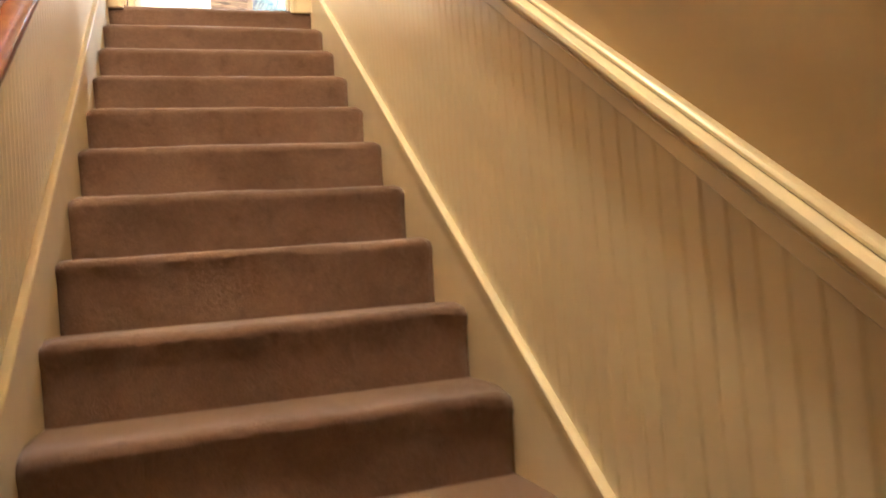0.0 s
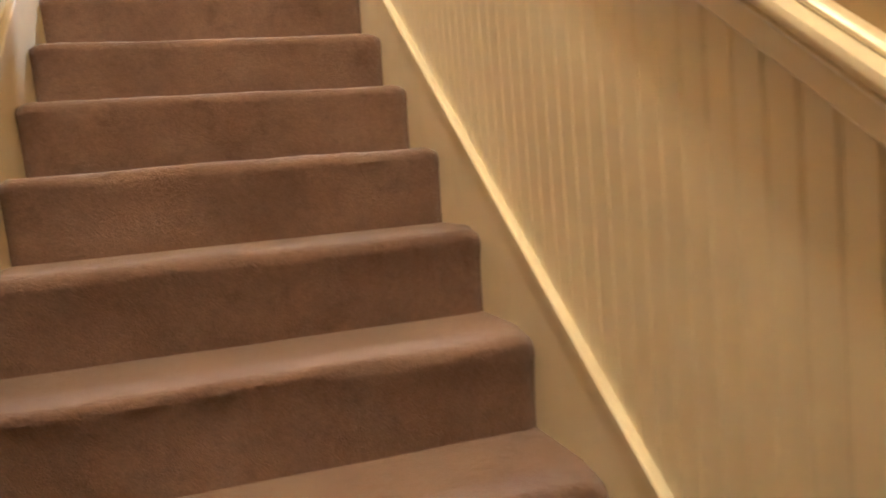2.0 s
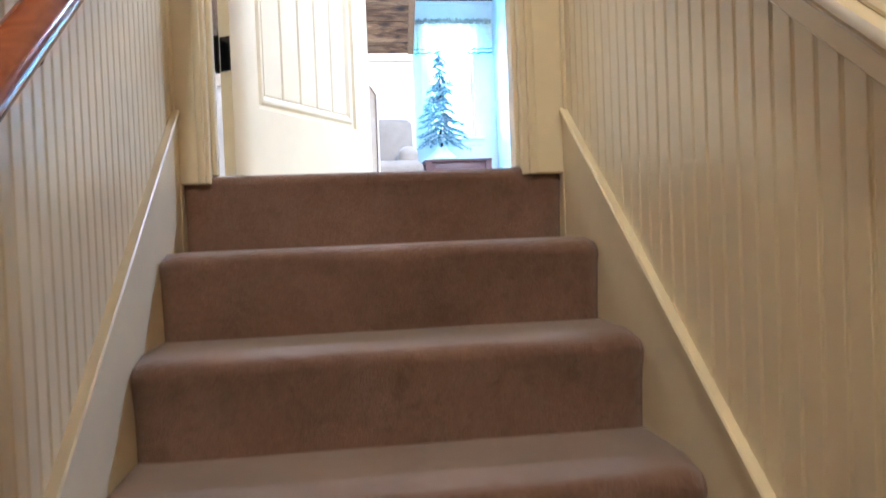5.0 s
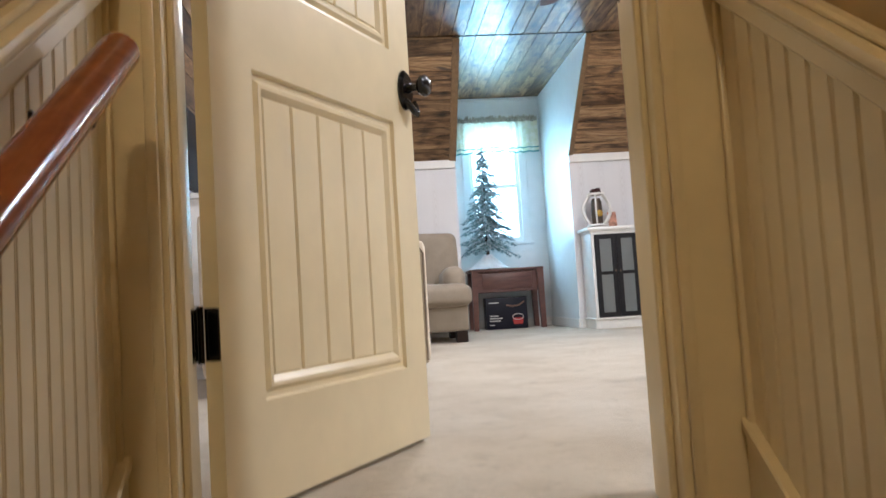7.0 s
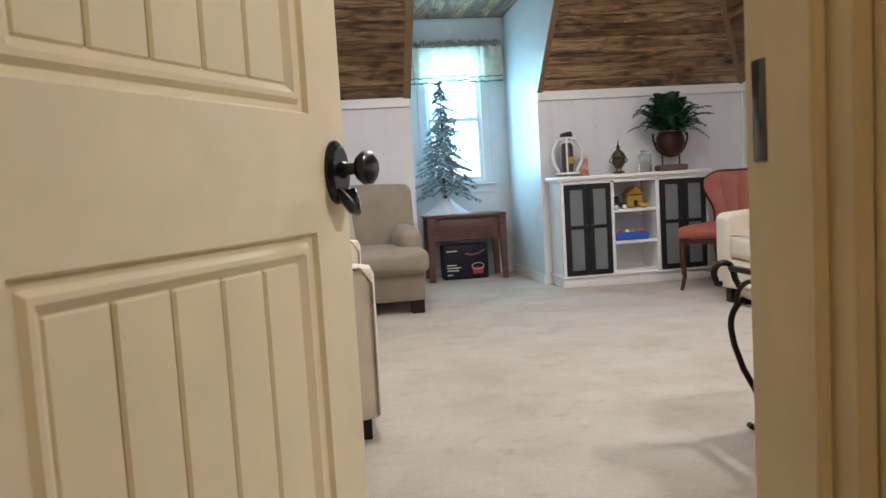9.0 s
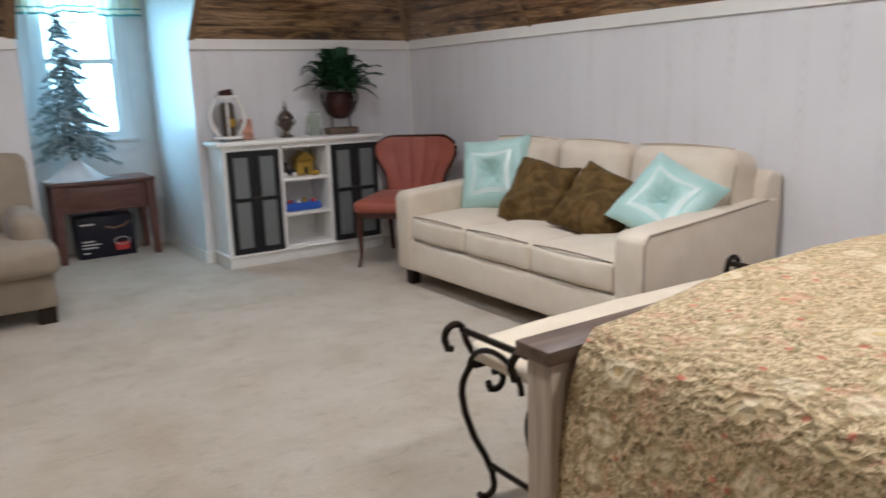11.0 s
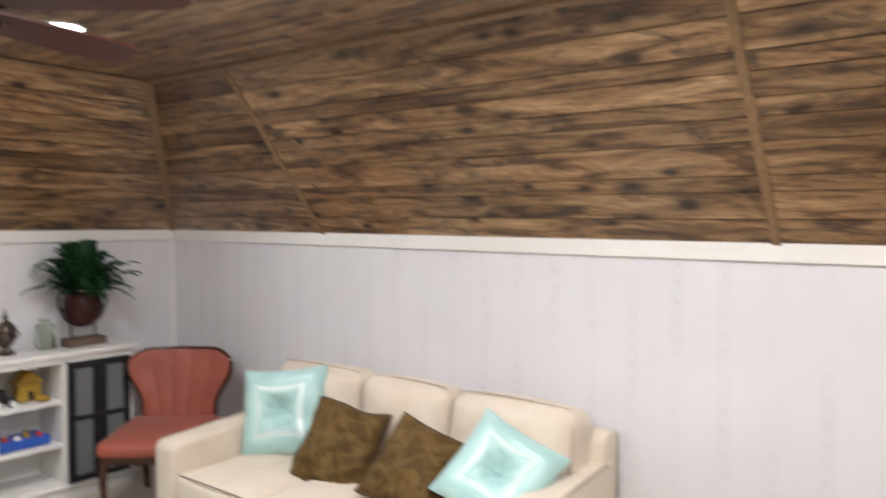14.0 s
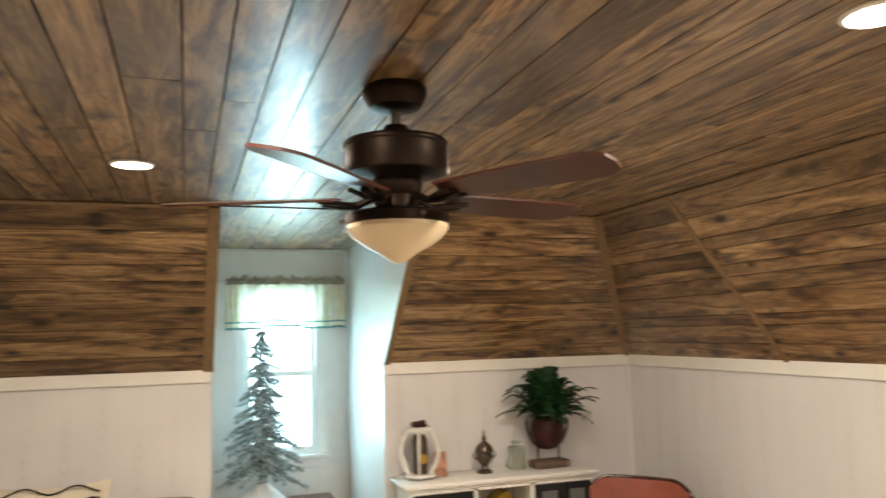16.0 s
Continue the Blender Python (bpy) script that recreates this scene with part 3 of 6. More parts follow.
def step_bm(k):
    """One carpeted step: soft rounded nosing, riser leaning back a little, uneven pile."""
    y, z = nose(k)
    back = 0.075 if k == 0 else (0.312 if k == 1 else RUN + 0.03)
    rad = 0.026
    prof = [(y + back, z + 0.001)]
    prof += [(y + d, z + 0.001) for d in (0.16, 0.09) if d < back]
    for i in range(7):
        a = radians(90 + 15 * i * 1.12)
        prof.append((y + rad + rad * math.cos(a), z - rad + rad * math.sin(a)))
    prof += [(y + 0.008, z - 0.06), (y + 0.013, z - 0.10), (y + 0.017, z - 0.145), (y + 0.019, z - RISE - 0.004)]
    bm = bmesh.new()
    nx = 130
    cols = []
    for i in range(nx + 1):
        x = XL - 0.006 + (XR - XL + 0.012) * i / nx
        edge = max(0.0, min(x - XL, XR - x))
        sag = -0.012 * max(0.0, 1 - edge / 0.035) ** 2
        col = []
        for j, (py, pz) in enumerate(prof):
            w = noise.noise(Vector((x * 4.2, k * 7.3, j * 0.15))) * 0.006 + noise.noise(Vector((x * 15, k * 3.1, j * 0.6))) * 0.0022
            if 1 < j < len(prof) - 3:
                w += noise.noise(Vector((x * 95, k * 5.7, j * 1.7))) * 0.0020 + noise.noise(Vector((x * 40, k * 2.7, j * 0.9))) * 0.0016
            lift = sag if 0 < j < len(prof) - 4 else 0.0
            col.append(bm.verts.new((x, py + w + (0.010 * max(0.0, 1 - edge / 0.03) ** 2 if j > 2 else 0), pz + (w * 0.8 if j > 2 else 0) + (lift if j > 2 else 0))))
        cols.append(col)
    for a, b in zip(cols, cols[1:]):
        for j in range(len(prof) - 1):
            bm.faces.new((a[j], b[j], b[j + 1], a[j + 1]))
    bmesh.ops.recalc_face_normals(bm, faces=list(bm.faces))
    return bm


stairs = thing("staircase", (0, -2.1, -3.145), "straight flight of stairs covered in worn brown carpet", "stairs")
for k in range(18):
    part("step", step_bm(k), STAIR_CARPET, stairs)
part("stair_carcass", prism([(0.10, -0.34), (-3.85, -0.34 - SLOPE * 3.95), (0.10, -3.29)], 0, XL + 0.01, XR - 0.01), DARK_FOOT, stairs)

setting(part("floor_lower", box((-0.60, -6.3, -3.30), (0.61, -4.20, -3.145)), STAIR_CARPET), "brown carpeted floor at the foot of the stairs", "floor")
wall_l = setting(part("wall_stair_left", box((-0.62, -6.3, -3.4), (-0.492, 0.045, 2.46)), TAN_PAINT), "tan painted stairwell wall above cream beadboard", "wall")
wall_r = setting(part("wall_stair_right", box((0.504, -6.3, -3.4), (0.61, 0.045, 2.46)), TAN_PAINT), "golden tan stairwell wall above cream beadboard", "wall")
setting(part("wall_stair_end", box((-0.62, -6.42, -3.4), (0.61, -6.302, 2.46)), TAN_PAINT), "plain tan wall at the foot of the stairs", "wall")
setting(part("ceiling_stair", box((-0.62, -6.42, 2.462), (0.61, 0.045, 2.56)), TRIM_PAINT), "plain white ceiling over the stairs", "ceiling")


def skirt(sign, face, top, wall):
    inner, outer = (face, face - 0.030) if sign < 0 else (face, face + 0.030)
    def line(y, h):
        return (y, top + SLOPE * y + h)
    y0, y1 = -4.45, 0.024
    sk = setting(part("trim_stair_skirt", prism([line(y0, -0.95), line(y1, -0.62), line(y1, 0), line(y0, 0)], 0, inner, outer), CREAM_PAINT), "cream painted skirting board along the stairs", "trim")
    a, b = (face + 0.007, outer) if sign < 0 else (face - 0.007, outer)
    part("skirt_bead", prism([line(y0, -0.004), line(y1, -0.004), line(y1, 0.016), line(y0, 0.016)], 0, a, b, 0.003), CREAM_PAINT, sk)
    return sk


def wainscot(sign, face, low, high, pitch, count, wall, cap_slope=SLOPE):
    """Beadboard strips on one shared mesh, then the moulded cap rail."""
    s = -sign
    bm = bmesh.new()
    prof = [(0.0075, 0.0), (0.0096, 0.0015), (0.010, 0.003), (0.010, pitch - 0.008), (0.0083, pitch - 0.0065), (0.0100, pitch - 0.0045), (0.0100, pitch - 0.003), (0.0075, pitch - 0.0005)]
    lo = [bm.verts.new((face + s * (d - 0.010), y, low - 0.012 + SLOPE * y)) for d, y in prof]
    hi = [bm.verts.new((face + s * (d - 0.010), y, high + 0.046 + SLOPE * y)) for d, y in prof]
    for i in range(len(prof) - 1):
        bm.faces.new((lo[i], lo[i + 1], hi[i + 1], hi[i]))
    bm.faces.new(list(reversed(lo)))
    bm.faces.new(hi)
    bmesh.ops.recalc_face_normals(bm, faces=list(bm.faces))
    me = bpy.data.meshes.new("bead_board")
    bm.to_mesh(me)
    bm.free()
    me.materials.append(CREAM_PAINT)
    for i in range(count):
        y = -pitch * (i + 1) + 0.0245
        piece("bead_board", me, Matrix.Translation((0, y, SLOPE * y)), wall)

    def line(y, h):
        return (y, high + cap_slope * y + h)
    y0, y1 = -4.45, 0.026
    cap = setting(part("trim_cap_rail", prism([line(y0, -0.006), line(y1, -0.006), line(y1, 0.034), line(y0, 0.034)], 0, face + s * 0.012, face - s * 0.013, 0.003), CREAM_PAINT), "cream moulded cap rail on the beadboard", "trim")
    part("cap_cove", prism([line(y0, 0.032), line(y1, 0.032), line(y1, 0.046), line(y0, 0.046)], 0, face + s * 0.024, face - s * 0.012, 0.005), CREAM_PAINT, cap)
    part("cap_shelf", prism([line(y0, 0.044), line(y1, 0.044), line(y1, 0.068), line(y0, 0.068)], 0, face + s * 0.032, face - s * 0.012, 0.008, 2), CREAM_PAINT, cap)
    part("cap_back_bead", prism([line(y0, 0.066), line(y1, 0.066), line(y1, 0.080), line(y0, 0.080)], 0, face + s * 0.012, face - s * 0.012, 0.004), CREAM_PAINT, cap)


skirt(-1, XL, 0.128, wall_l)
skirt(1, XR, 0.114, wall_r)

for a, b in ((-0.500, XL + 0.002), (XR - 0.002, 0.504)):
    part("side_filler", box((a, 0.022, -0.40), (b, 0.086, -0.002)), CREAM_PAINT, stairs)

# handrail on its brackets
rail_a, rail_b = Vector((-0.405, -4.3, 0.845 - 4.3 * SLOPE - 0.02)), Vector((-0.405, -0.150, 0.845 - 0.150 * SLOPE - 0.02))
rail = thing("handrail", (-0.405, -2.2, rail_a.z), "round varnished red-brown wooden handrail on black brackets", "handrail")
part("rail", tube([rail_a + (rail_b - rail_a) * i / 24 for i in range(25)], 0.026, 16), RAIL_WOOD, rail)
part("end_cap", tube([rail_b, rail_b + (rail_b - rail_a).normalized() * 0.006], 0.0255, 16, taper=0.018), RAIL_WOOD, rail)
for y in (-0.22, -0.95, -1.70, -2.14, -3.0, -3.8):
    z = 0.825 + y * SLOPE
    b = part("rail_bracket", tube([(-0.490, y, z - 0.075), (-0.455, y, z - 0.075), (-0.420, y, z - 0.060), (-0.407, y, z - 0.022)], 0.008, 8), BLACK_METAL, rail, "black metal bracket")
    part("bracket_plate", box((-0.486, y - 0.020, z - 0.105), (-0.478, y + 0.020, z - 0.045), 0.003), BLACK_METAL, b)

# lamp over the stairs: unseen fixture, added as a plain plate above stair_bulb
sl = thing("ceiling_lamp", (-0.05, -2.90, 2.46), "round bronze plate of an unseen ceiling lamp over the stairs", "ceiling lamp")
part("lamp_plate", lathe([(0.0, 0), (0.13, 0), (0.13, -0.03), (0.0, -0.03)], (-0.05, -2.90, 2.461)), BRONZE, sl)

# ---------- door wall ----------
DW0, DW1 = 0.050, 0.170
setting(part("wall_door", boxes(((-1.46, DW0, 0), (-0.415, DW1, 2.46)), ((0.395, DW0, 0), (0.61, DW1, 2.46)), ((-0.415, DW0, 2.045), (0.395, DW1, 2.46))), PANEL_WALL), "pale panelled wall round the stair door", "wall")
cas = setting(part("door_casing", boxes(((-0.486, 0.026, -0.020), (-0.414, 0.048, 2.13)), ((0.398, 0.026, -0.020), (0.498, 0.048, 2.13)), ((-0.414, 0.026, 2.04), (0.398, 0.048, 2.13)), r=0.004), CREAM_PAINT), "cream painted door casing with a stepped edge", "door frame")
part("casing_inner_bead", boxes(((-0.428, 0.019, -0.020), (-0.409, 0.030, 2.06)), ((0.392, 0.019, -0.020), (0.414, 0.030, 2.06)), r=0.0045, seg=2), CREAM_PAINT, cas)
part("jamb", boxes(((-0.418, 0.030, -0.020), (-0.400, 0.172, 2.045)), ((0.378, 0.030, -0.020), (0.396, 0.172, 2.045)), ((-0.400, 0.030, 2.03), (0.378, 0.172, 2.047)), r=0.002), CREAM_PAINT, cas)
part("door_stop", boxes(((0.366, 0.060, 0.002), (0.379, 0.125, 2.03)), ((-0.401, 0.062, 0.002), (-0.388, 0.100, 2.03)), r=0.003), CREAM_PAINT, cas)
part("room_casing", boxes(((-0.49, 0.171, 0.001), (-0.408, 0.189, 2.12)), ((0.384, 0.171, 0.001), (0.47, 0.189, 2.12)), r=0.004), CREAM_PAINT, cas)
part("strike_plate", box((0.374, 0.130, 0.88), (0.380, 0.160, 0.97), 0.002), BLACK_METAL, cas, "black strike plate")
setting(part("trim_wall_strip", box((0.496, -0.062, 0.905), (0.506, 0.004, 2.2), 0.004, 2), TAN_PAINT), "flat tan strip on the wall above the cap rail", "trim")

for name, a, b in (("trim_corner_strip", (0.484, 0.013, 0.02), (0.4985, 0.0262, 0.822)), ("trim_corner_strip", (-0.487, 0.013, 0.02), (-0.474, 0.0262, 0.856))):
    setting(part(name, box(a, b, 0.005, 2), CREAM_PAINT), "cream quarter-round strip beside the door casing", "trim")

# ---------- door leaf ----------
door = setting(new("door_1"), "cream two-panel plank door standing open into the room", "door")
door.location = (-0.390, 0.180, 0.012)
door.rotation_euler = (0, 0, radians(60))
DM = Matrix.LocRotScale((-0.390, 0.180, 0.012), Euler((0, 0, radians(60))), None)


def dpart(name, bm, material, label="", parent=None):
    return part(name, moved(bm, DM), material, parent or door, label)


LW, LT, LH = 0.764, 0.036, 2.015
PX0, PX1 = 0.116, 0.660
panels = [(0.186, 0.803), (0.988, 1.885)]
bm = bmesh.new()
for a, b in (((0.004, -LT, 0), (PX0, 0, LH)), ((PX1, -LT, 0), (LW, 0, LH)), ((PX0, -LT, 0), (PX1, 0, panels[0][0])), ((PX0, -LT, panels[0][1]), (PX1, 0, panels[1][0])), ((PX0, -LT, panels[1][1]), (PX1, 0, LH))):
    add_box(bm, a, b)
bmesh.ops.recalc_face_normals(bm, faces=list(bm.faces))
dpart("door_leaf", bm, CREAM_PAINT)
for z0, z1 in panels:
    bm = bmesh.new()
    ring = []
    for inset, depth in ((0.0, 0.0), (0.004, 0.009), (0.014, 0.011), (0.022, 0.004), (0.030, 0.004), (0.046, 0.017)):
        ring.append([bm.verts.new(p) for p in ((PX0 + inset, -LT + depth, z0 + inset), (PX1 - inset, -LT + depth, z0 + inset), (PX1 - inset, -LT + depth, z1 - inset), (PX0 + inset, -LT + depth, z1 - inset))])
    for a, b in zip(ring, ring[1:]):
        for i in range(4):
            bm.faces.new((a[i], a[(i + 1) % 4], b[(i + 1) % 4], b[i]))
    dpart("panel_moulding", bm, CREAM_PAINT)
    n = 5
    w = (PX1 - PX0 - 0.08) / n
    for i in range(n):
        x = PX0 + 0.04 + w * i
        dpart("door_plank", box((x + 0.0015, -LT + 0.011, z0 + 0.042), (x + w - 0.0015, -0.006, z1 - 0.042), 0.004, 1), CREAM_PAINT)
    dpart("panel_back", box((PX0, -0.012, z0), (PX1, -0.004, z1)), CREAM_PAINT)
KX, KZ = 0.728, 0.897
knob = dpart("knob_plate", moved(lathe([(0, 0), (0.030, 0), (0.030, 0.004), (0.024, 0.010), (0, 0.010)], n=28), Matrix.Translation((KX, -LT, KZ)) @ Matrix.Diagonal((1.12, 1.3, 1.75, 1)) @ Matrix.Rotation(radians(90), 4, 'X')), BLACK_METAL, "glossy black oval door plate")
dpart("knob", moved(lathe([(0, 0), (0.016, 0), (0.014, 0.008), (0.010, 0.014), (0.010, 0.030), (0.022, 0.037), (0.028, 0.046), (0.027, 0.056), (0.018, 0.063), (0, 0.064)], n=28), Matrix.Translation((KX + 0.004, -LT - 0.008, KZ + 0.004)) @ Matrix.Rotation(radians(90), 4, 'X')), BLACK_METAL, "glossy black round knob", knob)
dpart("thumb_loop", tube([(KX - 0.010, -LT - 0.006, KZ - 0.030), (KX - 0.008, -LT - 0.020, KZ - 0.044), (KX - 0.002, -LT - 0.030, KZ - 0.062), (KX + 0.008, -LT - 0.030, KZ - 0.066), (KX + 0.018, -LT - 0.024, KZ - 0.050), (KX + 0.020, -LT - 0.016, KZ - 0.030)], 0.009, 8), BLACK_METAL, "", knob)
dpart("knob_room_side", moved(lathe([(0, 0), (0.030, 0), (0.024, 0.010), (0.010, 0.016), (0.010, 0.034), (0.026, 0.046), (0.024, 0.060), (0, 0.064)], n=24), Matrix.Translation((KX, 0, KZ)) @ Matrix.Rotation(radians(-90), 4, 'X')), BLACK_METAL)
for z in (0.270, 1.003, 1.736):
    h = dpart("hinge", box((0.0005, -LT + 0.001, z), (0.0045, -0.004, z + 0.090), 0.0018), BLACK_METAL, "black hinge leaf let into the door edge")
    dpart("hinge_pin", tube([(-0.002, 0.003, z - 0.004), (-0.002, 0.003, z + 0.094)], 0.006, 10), BLACK_METAL, "", h)
    part("jamb_hinge", box((-0.4005, 0.132, z + 0.012), (-0.3965, 0.172, z + 0.102), 0.0018), BLACK_METAL, door, "black hinge leaf on the jamb")

# ---------- attic room: floor and walls ----------
RX, FY, LX = 3.515, 5.675, -1.345
KNEE = 1.600
RIDGE_X, RIDGE_Y, RIDGE_L = 2.820, 4.815, -0.650
D0, D1, DY = 0.650, 1.705, 6.800
setting(part("floor", boxes(((-1.46, 0.085, -0.16), (3.62, 6.92, 0)), ((0.612, -1.05, -0.16), (3.62, 0.084, 0)), r=0), ROOM_CARPET), "light beige cut-pile carpet with faint tracks", "carpet")
setting(part("wall_right", box((RX, -1.05, 0), (RX + 0.10, FY + 0.1, KNEE)), PANEL_WALL), "white-washed wood panel knee wall", "wall")
setting(part("wall_left", box((LX - 0.10, DW1, 0), (LX, FY + 0.1, KNEE)), PANEL_WALL), "white-washed wood panel knee wall", "wall")
setting(part("wall_far_right", box((D1 + 0.002, FY - 0.003, 0), (RX, FY + 0.1, KNEE)), PANEL_WALL), "white-washed panel knee wall behind the cabinet", "wall")
setting(part("wall_far_left", box((LX, FY - 0.003, 0), (D0 - 0.002, FY + 0.1, KNEE)), PANEL_WALL), "white-washed panel knee wall behind the armchair", "wall")
setting(part("wall_bed", boxes(((0.612, -1.05, 0), (3.62, -0.95, 2.46)),), PANEL_WALL), "plain pale wall behind the bed", "wall")
setting(part("wall_stair_side", box((0.612, -0.95, 0), (0.64, 0.168, 2.46)), PANEL_WALL), "plain pale wall of the stair enclosure", "wall")
cheek = [(FY, 0), (FY, KNEE), (RIDGE_Y, CEIL), (DY, CEIL), (DY, 0)]
setting(part("wall_dormer_right", prism(cheek, 0, D1, D1 + 0.10), DORMER_PAINT), "glossy white dormer side wall lit by the window", "wall")
setting(part("wall_dormer_left", prism(cheek, 0, D0 - 0.10, D0), DORMER_PAINT), "glossy white dormer side wall", "wall")
WX0, WX1, WZ0, WZ1 = 0.925, 1.450, 0.915, 2.120
setting(part("wall_dormer_back", boxes(((D0 - 0.1, DY, 0), (WX0, DY + 0.12, CEIL)), ((WX1, DY, 0), (D1 + 0.1, DY + 0.12, CEIL)), ((WX0, DY, 0), (WX1, DY + 0.12, WZ0)), ((WX0, DY, WZ1), (WX1, DY + 0.12, CEIL))), DORMER_PAINT), "white dormer wall round the window", "wall")
cr = setting(part("trim_dormer_top", boxes(((D0, DY - 0.018, CEIL - 0.03), (D1, DY, CEIL)), r=0.004), DORMER_PAINT), "white cove strip under the dormer ceiling", "trim")

# knee-wall cap trim and baseboards
setting(part("trim_knee_wall", boxes(((RX - 0.020, -0.95, KNEE - 0.070), (RX + 0.01, FY - 0.024, KNEE + 0.004)), ((D1 + 0.004, FY - 0.024, KNEE - 0.070), (RX, FY, KNEE + 0.004)), ((LX, FY - 0.024, KNEE - 0.070), (D0 - 0.004, FY, KNEE + 0.004)), ((LX - 0.01, DW1, KNEE - 0.070), (LX + 0.020, FY - 0.024, KNEE + 0.004)), r=0.003), TRIM_PAINT), "white painted trim strip along the knee walls", "trim")
setting(part("trim_corner", box((RX - 0.020, FY - 0.022, 0.09), (RX, FY - 0.002, KNEE - 0.071), 0.004), TRIM_PAINT), "white corner strip", "trim")
setting(part("baseboard", boxes(((RX - 0.014, -0.95, 0), (RX, FY - 0.020, 0.085)), ((D1 + 0.004, FY - 0.018, 0), (RX - 0.014, FY - 0.003, 0.085)), ((LX, FY - 0.018, 0), (D0 - 0.004, FY - 0.003, 0.085)), ((D1 - 0.014, FY - 0.016, 0), (D1, DY, 0.085)), ((D0, FY - 0.016, 0), (D0 + 0.014, DY, 0.085)), ((D0 + 0.014, DY - 0.014, 0), (D1 - 0.014, DY, 0.085)), r=0.003), TRIM_PAINT), "white painted baseboard", "trim")
part_outlet = thing("outlet_plate", (RX, 1.12, 0.345), "almond plastic outlet plate on the panel wall", "outlet")
part("plate", box((RX - 0.008, 1.085, 0.315), (RX - 0.001, 1.155, 0.430), 0.003), OUTLET, part_outlet)
for z in (0.347, 0.398):
    part("socket", box((RX - 0.011, 1.105, z - 0.015), (RX - 0.007, 1.135, z + 0.015), 0.003), CARD_PALE, part_outlet)

# ---------- sloped boards ----------
ROWS = 10


def slope_board(parent, p00, p01, p11, p10, normal, material, t=0.012):
    """One board from its four corners on the slope, thickened along the normal, edges eased."""
    bm = bmesh.new()
    c = (Vector(p00) + Vector(p01) + Vector(p11) + Vector(p10)) / 4
    low = [bm.verts.new(Vector(p)) for p in (p00, p01, p11, p10)]
    mid = [bm.verts.new(Vector(p) + normal * (t - 0.003)) for p in (p00, p01, p11, p10)]
    top = [bm.verts.new(Vector(p) + normal * t + (c - Vector(p)).normalized() * 0.004) for p in (p00, p01, p11, p10)]
    for a, b in ((low, mid), (mid, top)):
        for i in range(4):
            bm.faces.new((a[i], a[(i + 1) % 4], b[(i + 1) % 4], b[i]))
    bm.faces.new(top)
    bmesh.ops.recalc_face_normals(bm, faces=list(bm.faces))
    return part("board", bm, material, parent, smooth=False)


def lerp(a, b, s):
    return a + (b - a) * s


n_right = Vector((-(CEIL - KNEE), 0, -(RX - RIDGE_X))).normalized()
n_left = Vector((CEIL - KNEE, 0, -(RIDGE_L - LX))).normalized()
n_far = Vector((0, -(CEIL - KNEE), -(FY - RIDGE_Y))).normalized()
slope_r = setting(part("slope_right", prism([(RX, KNEE), (RIDGE_X, CEIL), (RIDGE_X + 0.08, CEIL + 0.03), (RX + 0.09, KNEE + 0.02)], 1, -1.05, FY + 0.05), DARK_GAP), "sloped wall of weathered brown boards", "wall")
slope_l = setting(part("slope_left", prism([(LX, KNEE), (RIDGE_L, CEIL), (RIDGE_L - 0.08, CEIL + 0.03), (LX - 0.09, KNEE + 0.02)], 1, DW1, FY + 0.05), DARK_GAP), "sloped wall of weathered brown boards", "wall")
fp = [(FY, KNEE), (RIDGE_Y, CEIL), (RIDGE_Y + 0.08, CEIL + 0.03), (FY + 0.09, KNEE + 0.02)]
slope_f1 = setting(part("slope_far_right", prism(fp, 0, D1 + 0.004, RX + 0.05), DARK_GAP), "sloped wall of weathered brown boards beside the dormer", "wall")
slope_f2 = setting(part("slope_far_left", prism(fp, 0, LX - 0.05, D0 - 0.004), DARK_GAP), "sloped wall of weathered brown boards beside the dormer", "wall")
rb = random.Random(5)
cuts = [0.0]
for i in range(ROWS):
    cuts.append(cuts[-1] + rb.choice((0.065, 0.09, 0.115, 0.13)))
cuts = [c / cuts[-1] for c in cuts]
for i in range(ROWS):
    s0, s1 = cuts[i] + 0.0024, cuts[i + 1] - 0.0024
    if i == 0:
        s0 = 0.004
    for sl_ob, xa, xb, nv, y_end in ((slope_r, RX, RIDGE_X, n_right, -0.95), (slope_l, LX, RIDGE_L, n_left, DW1)):
        stops = [None, 4.12, 1.627, y_end]
        for j in range(3):
            ya0 = lerp(FY, RIDGE_Y, s0) if j == 0 else stops[j]
            ya1 = lerp(FY, RIDGE_Y, s1) if j == 0 else stops[j]
            yb = stops[j + 1]
            x0, z0, x1, z1 = lerp(xa, xb, s0), lerp(KNEE, CEIL, s0), lerp(xa, xb, s1), lerp(KNEE, CEIL, s1)
            slope_board(sl_ob, (x0, yb, z0), (x0, ya0, z0), (x1, ya1, z1), (x1, yb, z1), nv, PLANK_Y)
    y0, z0, y1, z1 = lerp(FY, RIDGE_Y, s0), lerp(KNEE, CEIL, s0), lerp(FY, RIDGE_Y, s1), lerp(KNEE, CEIL, s1)
    slope_board(slope_f1, (D1 + 0.004, y0, z0), (lerp(RX, RIDGE_X, s0), y0, z0), (lerp(RX, RIDGE_X, s1), y1, z1), (D1 + 0.004, y1, z1), n_far, PLANK_X)
    slope_board(slope_f2, (lerp(LX, RIDGE_L, s0), y0, z0), (D0 - 0.004, y0, z0), (D0 - 0.004, y1, z1), (lerp(LX, RIDGE_L, s1), y1, z1), n_far, PLANK_X)


